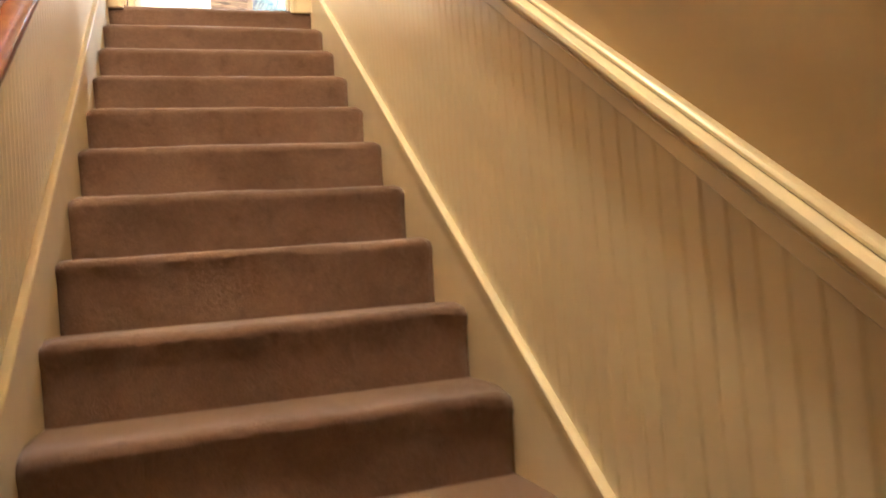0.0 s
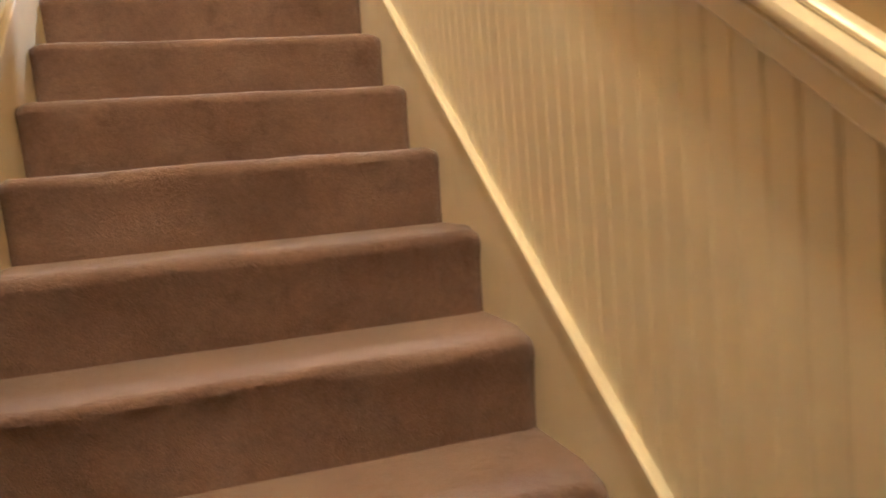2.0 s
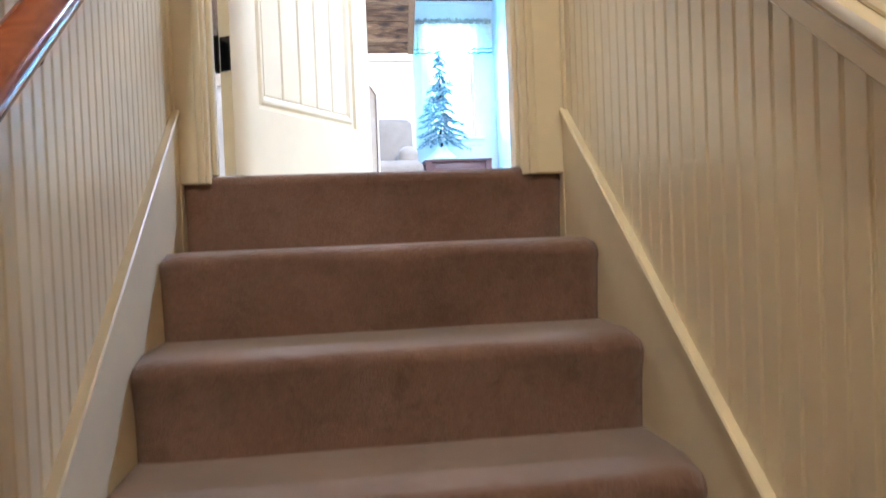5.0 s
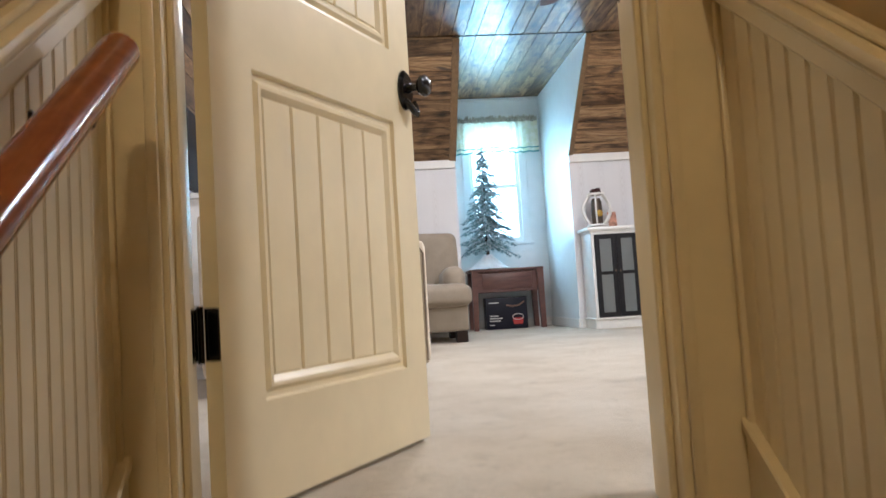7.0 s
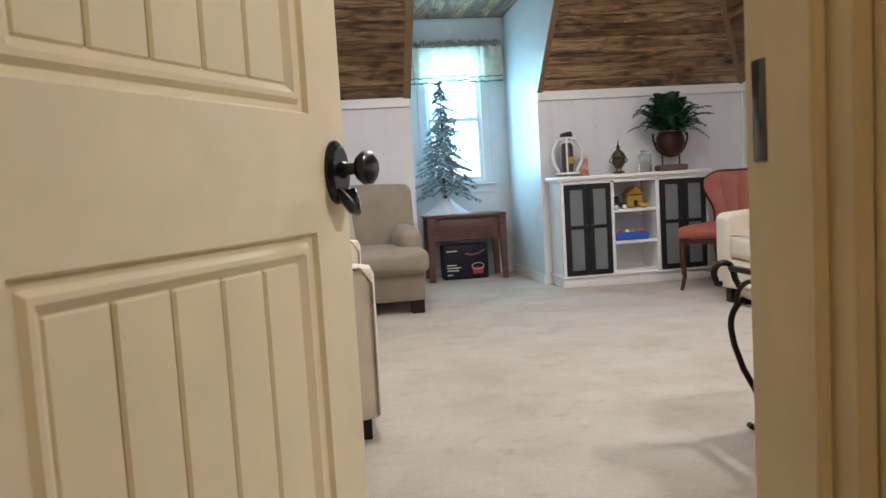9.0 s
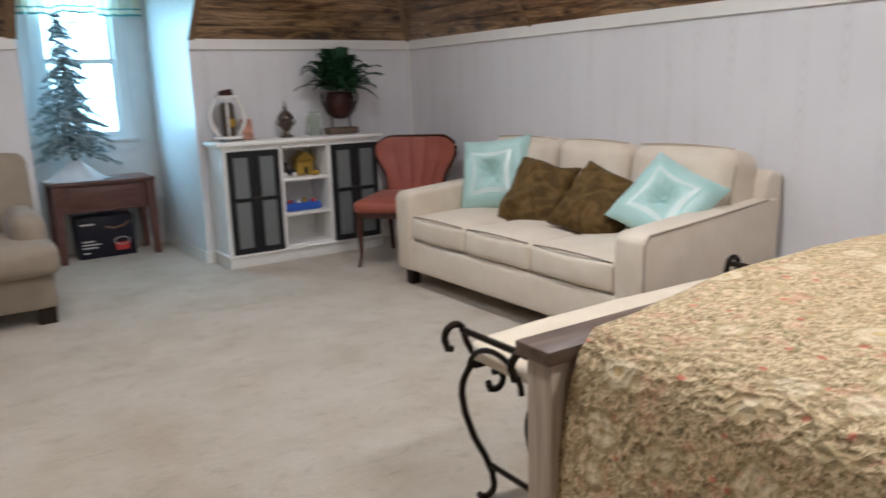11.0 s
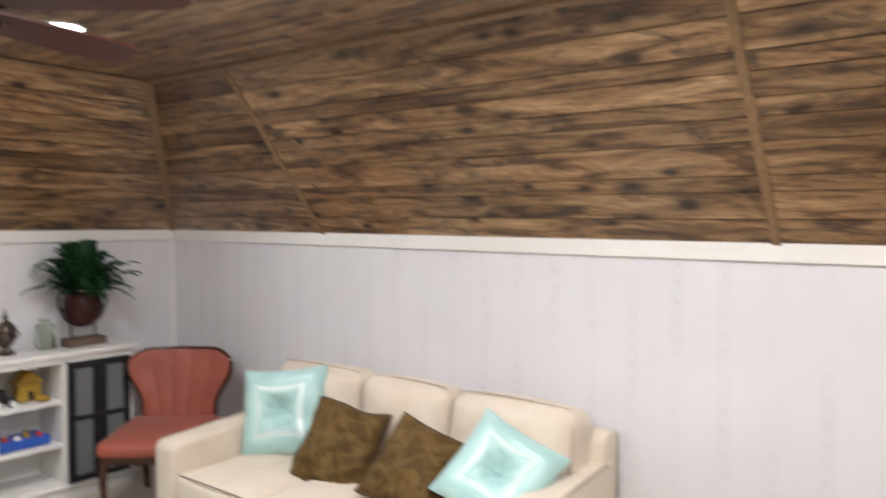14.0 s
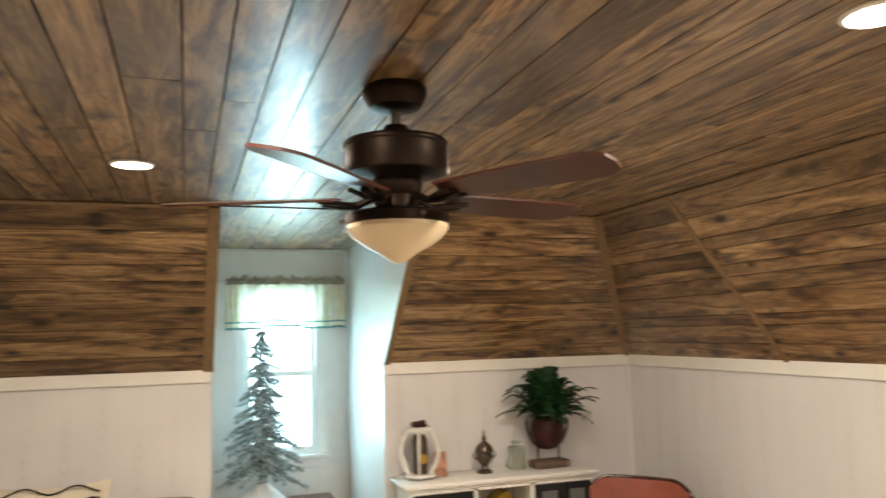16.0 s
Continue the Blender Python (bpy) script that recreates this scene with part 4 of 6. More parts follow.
def batten(a, b, nv, half=0.018, t=0.022, name="trim_batten"):
    a, b = Vector(a), Vector(b)
    d = (b - a).normalized()
    w = d.cross(nv).normalized()
    bm = bmesh.new()
    vs = [bm.verts.new(p + w * half * sx + nv * h) for p in (a, b) for sx in (-1, 1) for h in (0.002, t)]
    for f in ((0, 1, 3, 2), (4, 6, 7, 5), (0, 4, 5, 1), (2, 3, 7, 6), (0, 2, 6, 4), (1, 5, 7, 3)):
        bm.faces.new([vs[k] for k in f])
    bmesh.ops.recalc_face_normals(bm, faces=list(bm.faces))
    bmesh.ops.bevel(bm, geom=list(bm.edges), offset=0.003, segments=1, affect='EDGES')
    return setting(part(name, bm, BATTEN), "narrow brown wooden batten over the board joints", "trim")


for yb in (1.627, 4.12):
    batten((RX, yb, KNEE + 0.004), (RIDGE_X, yb, CEIL), n_right)
    batten((LX, yb, KNEE + 0.004), (RIDGE_L, yb, CEIL), n_left)
batten((RX, FY, KNEE + 0.004), (RIDGE_X, RIDGE_Y, CEIL), (n_right + n_far).normalized(), 0.026, 0.030)
batten((LX, FY, KNEE + 0.004), (RIDGE_L, RIDGE_Y, CEIL), (n_left + n_far).normalized(), 0.026, 0.030)
batten((D1 + 0.020, FY, KNEE + 0.004), (D1 + 0.020, RIDGE_Y, CEIL), n_far, 0.022, 0.024)
batten((D0 - 0.024, FY, KNEE + 0.004), (D0 - 0.024, RIDGE_Y, CEIL), n_far, 0.030, 0.024)
batten((RIDGE_X, -0.95, CEIL - 0.004), (RIDGE_X, RIDGE_Y - 0.01, CEIL - 0.004), (n_right + Vector((0, 0, -1))).normalized(), 0.020, 0.016)
batten((D1 + 0.05, RIDGE_Y, CEIL - 0.004), (RIDGE_X, RIDGE_Y, CEIL - 0.004), (n_far + Vector((0, 0, -1))).normalized(), 0.016, 0.014)
batten((RIDGE_L, RIDGE_Y, CEIL - 0.004), (D0 - 0.05, RIDGE_Y, CEIL - 0.004), (n_far + Vector((0, 0, -1))).normalized(), 0.016, 0.014)
setting(part("trim_dormer_strip", box((D0, RIDGE_Y - 0.006, CEIL - 0.006), (D1, RIDGE_Y + 0.006, CEIL + 0.004)), DARK_GAP), "thin dark strip where the dormer ceiling begins", "trim")

# ceiling boards: one mesh
bm = bmesh.new()
rc = random.Random(11)
x = RIDGE_L - 0.05
while x < RIDGE_X + 0.02:
    w = rc.choice((0.105, 0.125, 0.150))
    y_hi = RIDGE_Y - 0.002
    y = -1.0 - rc.random()
    while y < y_hi:
        ye = min(y_hi, y + 2.44)
        if x < 0.61 and y < DW1:
            y0 = DW1
        else:
            y0 = max(y, -0.95)
        if ye > y0 + 0.05:
            add_box(bm, (x, y0, CEIL - 0.002 + rc.random() * 0.002), (x + w - 0.005, ye - 0.002, CEIL + 0.02))
        y = ye
    if x + w > D0 and x < D1:
        add_box(bm, (max(x, D0 - 0.02), RIDGE_Y + 0.004, CEIL), (min(x + w - 0.003, D1 + 0.02), DY + 0.1, CEIL + 0.02))
    x += w
bmesh.ops.recalc_face_normals(bm, faces=list(bm.faces))
setting(part("ceiling", bm, CEIL_WOOD, smooth=False), "glossy weathered brown board ceiling", "ceiling")
setting(part("ceiling_deck", box((-1.46, -1.05, CEIL + 0.024), (3.62, 6.95, CEIL + 0.12)), DARK_GAP), "dark deck above the ceiling boards", "ceiling")

# ---------- window ----------
win = setting(new("window_1"), "white double-hung window, bright daylight outside", "window")
win.location = (1.185, DY, WZ0)
part("window_casing", boxes(((WX0 - 0.085, DY - 0.016, WZ0 - 0.02), (WX0, DY - 0.001, WZ1 + 0.085)), ((WX1, DY - 0.016, WZ0 - 0.02), (WX1 + 0.085, DY - 0.001, WZ1 + 0.085)), ((WX0, DY - 0.016, WZ1), (WX1, DY - 0.001, WZ1 + 0.085)), r=0.004), DORMER_PAINT, win)
part("window_sill", box((WX0 - 0.11, DY - 0.045, WZ0 - 0.045), (WX1 + 0.11, DY - 0.001, WZ0 - 0.018), 0.006), DORMER_PAINT, win)
part("window_apron", box((WX0 - 0.08, DY - 0.014, WZ0 - 0.12), (WX1 + 0.08, DY - 0.001, WZ0 - 0.046), 0.003), DORMER_PAINT, win)
MID = 1.505
for name, z0, z1, y in (("lower_sash", WZ0, MID + 0.02, DY + 0.020), ("upper_sash", MID - 0.02, WZ1, DY + 0.052)):
    s = part(name, boxes(((WX0, y, z0), (WX0 + 0.036, y + 0.028, z1)), ((WX1 - 0.036, y, z0), (WX1, y + 0.028, z1)), ((WX0 + 0.036, y, z0), (WX1 - 0.036, y + 0.028, z0 + 0.040)), ((WX0 + 0.036, y, z1 - 0.040), (WX1 - 0.036, y + 0.028, z1)), r=0.003), DORMER_PAINT, win)
    xm = (WX0 + WX1) / 2
    zm = (z0 + z1) / 2
    part("muntin", boxes(((xm - 0.006, y + 0.008, z0 + 0.04), (xm + 0.006, y + 0.020, z1 - 0.04)), ((WX0 + 0.036, y + 0.008, zm - 0.006), (WX1 - 0.036, y + 0.020, zm + 0.006))), DORMER_PAINT, s)
    pane = part("pane", box((WX0 + 0.034, y + 0.012, z0 + 0.038), (WX1 - 0.034, y + 0.015, z1 - 0.038)), GLASS, s)
    pane.visible_shadow = False

# ground far below, outside the window
setting(part("ground", box((-400, 7.6, -3.6), (400, 800, -3.4)), plain("lawn", (0.06, 0.10, 0.035), 0.95, var=0.3)), "green lawn outside the house", "ground")


# ---------- sofa and its cushions ----------
def sofa(name, at, label):
    """Three-seat sofa, built facing -x with its arms along y."""
    ob = thing(name, at, label, "sofa")
    x0, x1, y0, y1 = 2.490, 3.470, 2.250, 4.262
    aw = 0.165
    part("base", soft((x0 + 0.010, y0 + 0.02, 0.100), (x1, y1 - 0.02, 0.300), 0.022, 12, (0.006, 0, 0)), SOFA_CLOTH, ob)
    n = 3
    cw = (y1 - y0 - 2 * aw) / n
    for i in range(n):
        a, b = y0 + aw + cw * i + 0.003, y0 + aw + cw * (i + 1) - 0.003
        c = part("seat_cushion", soft((x0 + 0.004, a, 0.302), (x1 - 0.28, b, 0.452), 0.030, 14, (0.012, 0.004, 0.030), 0.006), SOFA_CLOTH, ob)
        for z in (0.318, 0.446):
            part("piping", tube([(x0 + 0.010 + (0.012 if z < 0.4 else 0.006) - 0.012 * (1 - t * t), lerp(a + 0.02, b - 0.02, (t + 1) / 2), z + (0.010 * (1 - t * t) if z > 0.4 else 0.004)) for t in [-1 + 2 * q / 12 for q in range(13)]], 0.0045, 6), PIPING_SHADED, c, "piping with its thin shadow in the colour")
        a, b = a - (0.095 if i == 0 else 0.0), b + (0.095 if i == n - 1 else 0.0)
        bk = soft((x1 - 0.34, a + 0.005, 0.44), (x1 - 0.10, b - 0.005, 0.880), 0.070, 14, (0.035, 0.004, 0.022), 0.010)
        moved(bk, Matrix.Translation((x1 - 0.2, 0, 0.45)) @ Matrix.Rotation(radians(8), 4, 'Y') @ Matrix.Translation((-(x1 - 0.2), 0, -0.45)))
        bc = part("back_cushion", bk, SOFA_CLOTH, ob)
        part("piping", tube([(x1 - 0.225 + 0.01 * noise.noise(Vector((q, i, 0))), lerp(a + 0.045, b - 0.045, q / 10), 0.893 + 0.010 * math.sin(math.pi * q / 10)) for q in range(11)], 0.0045, 6), SEAM, bc, "tan piping")
        if i != 1:
            ye = a + 0.006 if i == 0 else b - 0.006
            lean = Matrix.Translation((x1 - 0.2, 0, 0.45)) @ Matrix.Rotation(radians(8), 4, 'Y') @ Matrix.Translation((-(x1 - 0.2), 0, -0.45))
            part("piping", moved(tube([(x1 - 0.318, ye + (0.014 if i == 0 else -0.014), 0.53), (x1 - 0.318, ye, 0.66), (x1 - 0.312, ye, 0.78), (x1 - 0.285, ye + (0.010 if i == 0 else -0.010), 0.845)], 0.0045, 6), lean), SEAM, bc, "tan piping")
    for a, b in ((y0, y0 + aw), (y1 - aw, y1)):
        bm = prism([(x0, 0.100), (x0, 0.565), (x0 + 0.03, 0.592), (x0 + 0.55, 0.628), (x1 - 0.10, 0.655), (x1 - 0.02, 0.66), (x1, 0.60), (x1 - 0.02, 0.100)], 1, a, b)
        bmesh.ops.bevel(bm, geom=list(bm.edges), offset=0.022, segments=3, affect='EDGES', profile=0.5)
        arm = part("arm", bm, SOFA_CLOTH, ob)
        outer = a + 0.004 if a == y0 else b - 0.004
        part("piping", tube([(x0 + 0.020, outer, 0.125), (x0 + 0.014, outer, 0.35), (x0 + 0.016, outer, 0.545), (x0 + 0.045, outer, 0.585), (x0 + 0.55, outer, 0.620), (x1 - 0.10, outer, 0.648)], 0.005, 6), PIPING_SHADED, arm, "piping with its thin shadow in the colour")
    bm = prism([(x1 - 0.13, 0.30), (x1 - 0.115, 0.74), (x1 - 0.06, 0.79), (x1 + 0.030, 0.765), (x1 + 0.026, 0.55), (x1 - 0.01, 0.08), (x1 - 0.13, 0.08)], 1, y0 + 0.01, y1 - 0.01)
    bmesh.ops.bevel(bm, geom=list(bm.edges), offset=0.024, segments=3, affect='EDGES', profile=0.5)
    part("back", bm, SOFA_CLOTH, ob)
    for fx in (x0 + 0.07, x1 - 0.10):
        for fy in (y0 + 0.08, y1 - 0.08):
            part("foot", prism([(fx - 0.032, fy - 0.032), (fx + 0.032, fy - 0.032), (fx + 0.032, fy + 0.032), (fx - 0.032, fy + 0.032)], 2, 0.0, 0.106, 0.005), DARK_FOOT, ob, "dark wooden foot")
    return ob


sofa_ob = sofa("sofa", (2.98, 3.27, 0), "cream upholstered three-seat sofa with shadow-toned piping")


def rumple(p, seed):
    """Slack of a soft cover: a slow bend of the whole pillow and short creases."""
    k = Vector((0, seed * 5.0, 0))
    return noise.noise_vector(p * 5.5 + k) * 0.022 + noise.noise_vector(p * 15.0 + k) * 0.008


def cushion(at, rz, tilt, roll, size, thick, kind, label):
    ob = thing("throw_pillow", at, label, "pillow", "pillows on the sofa")
    m = Matrix.Translation(at) @ Matrix.Rotation(radians(rz), 4, 'Z') @ Matrix.Rotation(radians(tilt), 4, 'X') @ Matrix.Rotation(radians(roll), 4, 'Y')
    if kind == "aqua":
        part("cover", moved(pillow_bm(size, thick, 36, 0.055, True), m), [AQUA, AQUA_SHEEN], ob)
        for s in (-1, 1):
            b = lathe([(0, 0), (0.011, 0), (0.010, 0.004), (0, 0.007)], n=14)
            part("button", moved(b, m @ Matrix.Translation((0, s * (thick - 0.058), 0)) @ Matrix.Rotation(radians(-90 * s), 4, 'X')), AQUA, ob)
    else:
        bm = pillow_bm(size, thick, 30)
        for w in bm.verts:
            w.co += rumple(w.co, at[1])
        part("cover", moved(bm, m), DAMASK, ob)
        n = 12
        pts = [(math.copysign(1, c) * size * abs(c), 0, math.copysign(1, d) * size * abs(d)) for c, d in [(-1 + 2 * i / n, -1) for i in range(n)] + [(1, -1 + 2 * i / n) for i in range(n)] + [(1 - 2 * i / n, 1) for i in range(n)] + [(-1, 1 - 2 * i / n) for i in range(n + 1)]]
        pts = [(x * (1 - 0.07 * (1 - (z / size) ** 2)) if abs(abs(x) - size) < 1e-6 else x, y, z * (1 - 0.07 * (1 - (x / size) ** 2)) if abs(abs(z) - size) < 1e-6 else z) for x, y, z in pts]
        pts = [Vector(p) + rumple(Vector(p), at[1]) for p in pts]
        part("cord", moved(tube([tuple(p) for p in pts], 0.005, 6), m), CORD, ob, "dark twisted cord edge")
    return ob


cushion((3.03, 3.92, 0.674), 114, 20, 7, 0.236, 0.092, "aqua", "aqua satin pillow with sheen-pale square band and button")
cushion((2.96, 3.435, 0.600), 108, 30, -8, 0.205, 0.105, "damask", "brown damask pillow with a dark cord edge")
cushion((2.94, 2.94, 0.598), 118, 32, -24, 0.200, 0.105, "damask", "brown damask pillow tipped onto its corner")
cushion((2.99, 2.55, 0.648), 112, 38, -28, 0.212, 0.088, "aqua", "aqua satin pillow leaning on the sofa arm")


# ---------- wing-backed side chair ----------
def side_chair():
    ob = thing("side_chair", (2.90, 4.83, 0), "coral channel-backed side chair with dark carved frame", "chair")
    M = Matrix.Translation((2.925, 4.835, 0)) @ Matrix.Rotation(math.atan2(-0.66, -0.75) + math.pi / 2, 4, 'Z')
    # own frame: front towards -y, back at +y

    def cp(name, bm, mt, label="", parent=None):
        return part(name, moved(bm, M), mt, parent or ob, label)
    cp("seat", soft((-0.28, -0.36, 0.375), (0.28, 0.24, 0.470), 0.035, 12, (0.01, 0.012, 0.028)), CORAL)
    cp("seat_rail", box((-0.265, -0.345, 0.345), (0.265, 0.24, 0.385), 0.008), MAHOGANY)
    n = 5

    def half(v):
        s = max(0.0, min(1.0, (v - 0.22) / 0.60))
        return 0.212 + 0.092 * s * s * (3 - 2 * s)

    def lift(u, v):
        return 0.440 + 0.420 * v - 0.060 * (max(0.0, abs(u) - 0.62) / 0.38) ** 2 * v ** 4 + 0.006 * abs(u) ** 3 * v ** 6

    def depth(u, v):
        return 0.235 + 0.10 * v - 0.075 * abs(u) ** 2.2 * v
    for i in range(n):
        u0, u1 = -1 + 2 * i / n, -1 + 2 * (i + 1) / n
        bm = bmesh.new()
        rows = []
        for r in range(15):
            v = r / 14
            row = []
            for k in range(7):
                u = lerp(u0, u1, k / 6)
                bulge = 0.008 * math.sin(math.pi * k / 6) ** 0.7 * (1 - 0.6 * v ** 6)
                row.append(bm.verts.new((u * half(v), depth(u, v) - bulge, lift(u, v))))
            for k in (6, 3, 0):
                u = lerp(u0, u1, k / 6)
                row.append(bm.verts.new((u * half(v), depth(u, v) + 0.05, lift(u, v))))
            rows.append(row)
        for a, b in zip(rows, rows[1:]):
            m = len(a)
            for k in range(m):
                bm.faces.new((a[k], a[(k + 1) % m], b[(k + 1) % m], b[k]))
        bm.faces.new(rows[0])
        bm.faces.new(list(reversed(rows[-1])))
        bmesh.ops.recalc_face_normals(bm, faces=list(bm.faces))
        cp("back_channel", bm, CORAL)
    for s in (-1, 1):
        cp("back_post", tube([(s * (half(r / 14) + 0.006), depth(1, r / 14) + 0.024, lift(1, r / 14) - 0.012) for r in range(15)], 0.016, 10), MAHOGANY)
        cp("front_leg", tube([(s * 0.245, -0.315, 0.36), (s * 0.250, -0.328, 0.25), (s * 0.242, -0.320, 0.10), (s * 0.255, -0.345, 0.0)], 0.026, 10, taper=0.013), MAHOGANY, "dark curved leg")
        cp("rear_leg", tube([(s * 0.21, 0.225, 0.37), (s * 0.21, 0.25, 0.2), (s * 0.215, 0.30, 0.0)], 0.022, 10, taper=0.014), MAHOGANY, "dark rear leg")
    cp("top_rail", tube([((-1 + q / 10) * half(1), depth(-1 + q / 10, 1) + 0.022, lift(-1 + q / 10, 1) + 0.004) for q in range(21)], 0.013, 8), MAHOGANY)


side_chair()


# ---------- media cabinet ----------
def cabinet():
    ob = thing("cabinet", (2.38, 5.50, 0), "white painted cabinet with black glazed doors and open shelves", "cabinet")
    x0, x1, yf, yb, top = 1.765, 3.005, 5.345, 5.652, 0.892
    for nm, a, b in (("side_panel", (x0, yf + 0.004, 0.095), (x0 + 0.022, yb, 0.862)), ("side_panel", (x1 - 0.022, yf + 0.004, 0.095), (x1, yb, 0.862)), ("back_panel", (x0 + 0.022, yb - 0.010, 0.095), (x1 - 0.022, yb, 0.862)), ("divider", (2.178, yf + 0.004, 0.117), (2.200, yb - 0.010, 0.862)), ("divider", (2.560, yf + 0.004, 0.117), (2.582, yb - 0.010, 0.862)), ("bottom_panel", (x0 + 0.022, yf + 0.004, 0.095), (x1 - 0.022, yb - 0.010, 0.117))):
        part(nm, box(a, b), WHITE_PAINT, ob)
    part("top", box((x0 - 0.035, yf - 0.030, 0.862), (x1 + 0.030, yb + 0.008, top), 0.008), WHITE_PAINT, ob)
    part("top_moulding", box((x0 - 0.012, yf - 0.012, 0.842), (x1 + 0.012, yb, 0.863), 0.005), WHITE_PAINT, ob)
    part("plinth", box((x0 - 0.004, yf - 0.004, 0), (x1 + 0.004, yb, 0.078), 0.004), WHITE_PAINT, ob)
    part("plinth_ledge", box((x0 - 0.020, yf - 0.020, 0.078), (x1 + 0.020, yb, 0.096), 0.006), WHITE_PAINT, ob)
    part("face_frame", boxes(((x0, yf - 0.008, 0.096), (x0 + 0.026, yf + 0.004, 0.842)), ((x1 - 0.026, yf - 0.008, 0.096), (x1, yf + 0.004, 0.842)), ((2.174, yf - 0.008, 0.096), (2.204, yf + 0.004, 0.842)), ((2.556, yf - 0.008, 0.096), (2.586, yf + 0.004, 0.842)), ((x0 + 0.026, yf - 0.008, 0.826), (x1 - 0.026, yf + 0.004, 0.842)), r=0.002), WHITE_PAINT, ob)
    for z in (0.345, 0.600):
        part("shelf", box((2.200, yf - 0.004, z - 0.016), (2.560, yb - 0.011, z + 0.006), 0.002), WHITE_PAINT, ob)
    for a, b in ((x0 + 0.022, 2.178), (2.582, x1 - 0.022)):
        part("inner_shelf", box((a, yf + 0.04, 0.470), (b, yb - 0.011, 0.486)), WHITE_PAINT, ob)
    for xa, xb in ((1.793, 1.982), (1.985, 2.173), (2.588, 2.780), (2.783, 2.976)):
        d = part("cabinet_door", boxes(((xa, yf - 0.022, 0.100), (xa + 0.042, yf - 0.008, 0.824)), ((xb - 0.042, yf - 0.022, 0.100), (xb, yf - 0.008, 0.824)), ((xa + 0.042, yf - 0.022, 0.100), (xb - 0.042, yf - 0.008, 0.140)), ((xa + 0.042, yf - 0.022, 0.784), (xb - 0.042, yf - 0.008, 0.824)), ((xa + 0.042, yf - 0.022, 0.470), (xb - 0.042, yf - 0.008, 0.498)), r=0.002), TOY_K, ob, "black framed glazed door")
        part("pane", box((xa + 0.040, yf - 0.016, 0.138), (xb - 0.040, yf - 0.013, 0.786)), FROST, d, "ribbed glass pane")
        inner = xb - 0.02 if xa in (1.793, 2.588) else xa + 0.02
        part("door_knob", moved(lathe([(0, 0), (0.005, 0), (0.005, 0.008), (0.010, 0.014), (0.009, 0.020), (0, 0.022)], n=14), Matrix.Translation((inner, yf - 0.022, 0.50)) @ Matrix.Rotation(radians(90), 4, 'X')), AGED_METAL, d)


cabinet()

# toys on the open shelves
toy = thing("toy_house", (2.42, 5.50, 0.606), "yellow toy house on the upper shelf", "toy")
part("house_body", soft((2.36, 5.45, 0.606), (2.50, 5.56, 0.72), 0.02, 6), TOY_Y, toy)
part("house_roof", prism([(2.345, 0.715), (2.515, 0.715), (2.43, 0.79)], 1, 5.44, 5.57, 0.008), TOY_Y, toy)
part("house_door", box((2.415, 5.446, 0.62), (2.445, 5.452, 0.67), 0.006), TOY_K, toy)
toy = thing("toy_truck", (2.28, 5.44, 0.606), "black toy truck with white wheels", "toy")
part("truck_body", boxes(((2.225, 5.41, 0.622), (2.335, 5.47, 0.660)), ((2.235, 5.415, 0.660), (2.280, 5.465, 0.712)), r=0.006), TOY_K, toy)
for x in (2.245, 2.315):
    for y in (5.405, 5.475):
        part("wheel", moved(lathe([(0, -0.008), (0.018, -0.008), (0.018, 0.008), (0, 0.008)], n=16), Matrix.Translation((x, y, 0.6245)) @ Matrix.Rotation(radians(90), 4, 'X')), TOY_W, toy)
toy = thing("toy_car", (2.475, 5.40, 0.606), "small yellow toy car", "toy")
part("car_body", soft((2.445, 5.385, 0.611), (2.515, 5.420, 0.640), 0.012, 6, (0, 0, 0.006)), TOY_Y, toy)
toy = thing("blue_game_tray", (2.37, 5.47, 0.351), "flat blue plastic game tray with coloured pieces", "toy")
part("tray", soft((2.225, 5.385, 0.351), (2.515, 5.56, 0.415), 0.02, 8), TOY_B, toy)
for i, (x, y) in enumerate(((2.27, 5.42), (2.33, 5.40), (2.39, 5.42), (2.45, 5.40), (2.30, 5.50), (2.42, 5.50))):
    part("game_piece", lathe([(0, 0), (0.018, 0), (0.018, 0.012), (0.010, 0.022), (0, 0.024)], (x, y, 0.414), 12), (TOY_R, TOY_W, TOY_Y)[i % 3], toy)

# ---------- things on the cabinet ----------
TOPZ = 0.892
lan = thing("lantern", (1.885, 5.50, TOPZ), "white slatted wooden lantern with a candle jar", "lantern")
part("lantern_base", lathe([(0, 0), (0.030, 0), (0.030, 0.018), (0.098, 0.020), (0.098, 0.036), (0, 0.036)], (1.885, 5.50, TOPZ)), TOY_W, lan)
part("lantern_top", lathe([(0, 0.300), (0.080, 0.300), (0.080, 0.318), (0, 0.318)], (1.885, 5.50, TOPZ)), TOY_W, lan)
for i in range(6):
    a = math.pi * 2 * i / 6 + 0.2
    pts = [(1.885 + (0.070 + 0.068 * math.sin(math.pi * q / 10)) * math.cos(a), 5.50 + (0.070 + 0.068 * math.sin(math.pi * q / 10)) * math.sin(a), TOPZ + 0.034 + 0.268 * q / 10) for q in range(11)]
    part("slat", tube(pts, 0.014, 8, flat=0.55), TOY_W, lan)
part("candle_jar", lathe([(0, 0.037), (0.045, 0.037), (0.050, 0.10), (0.048, 0.24), (0.035, 0.27), (0, 0.27)], (1.885, 5.50, TOPZ)), AGED_METAL, lan, "dark glass candle jar")
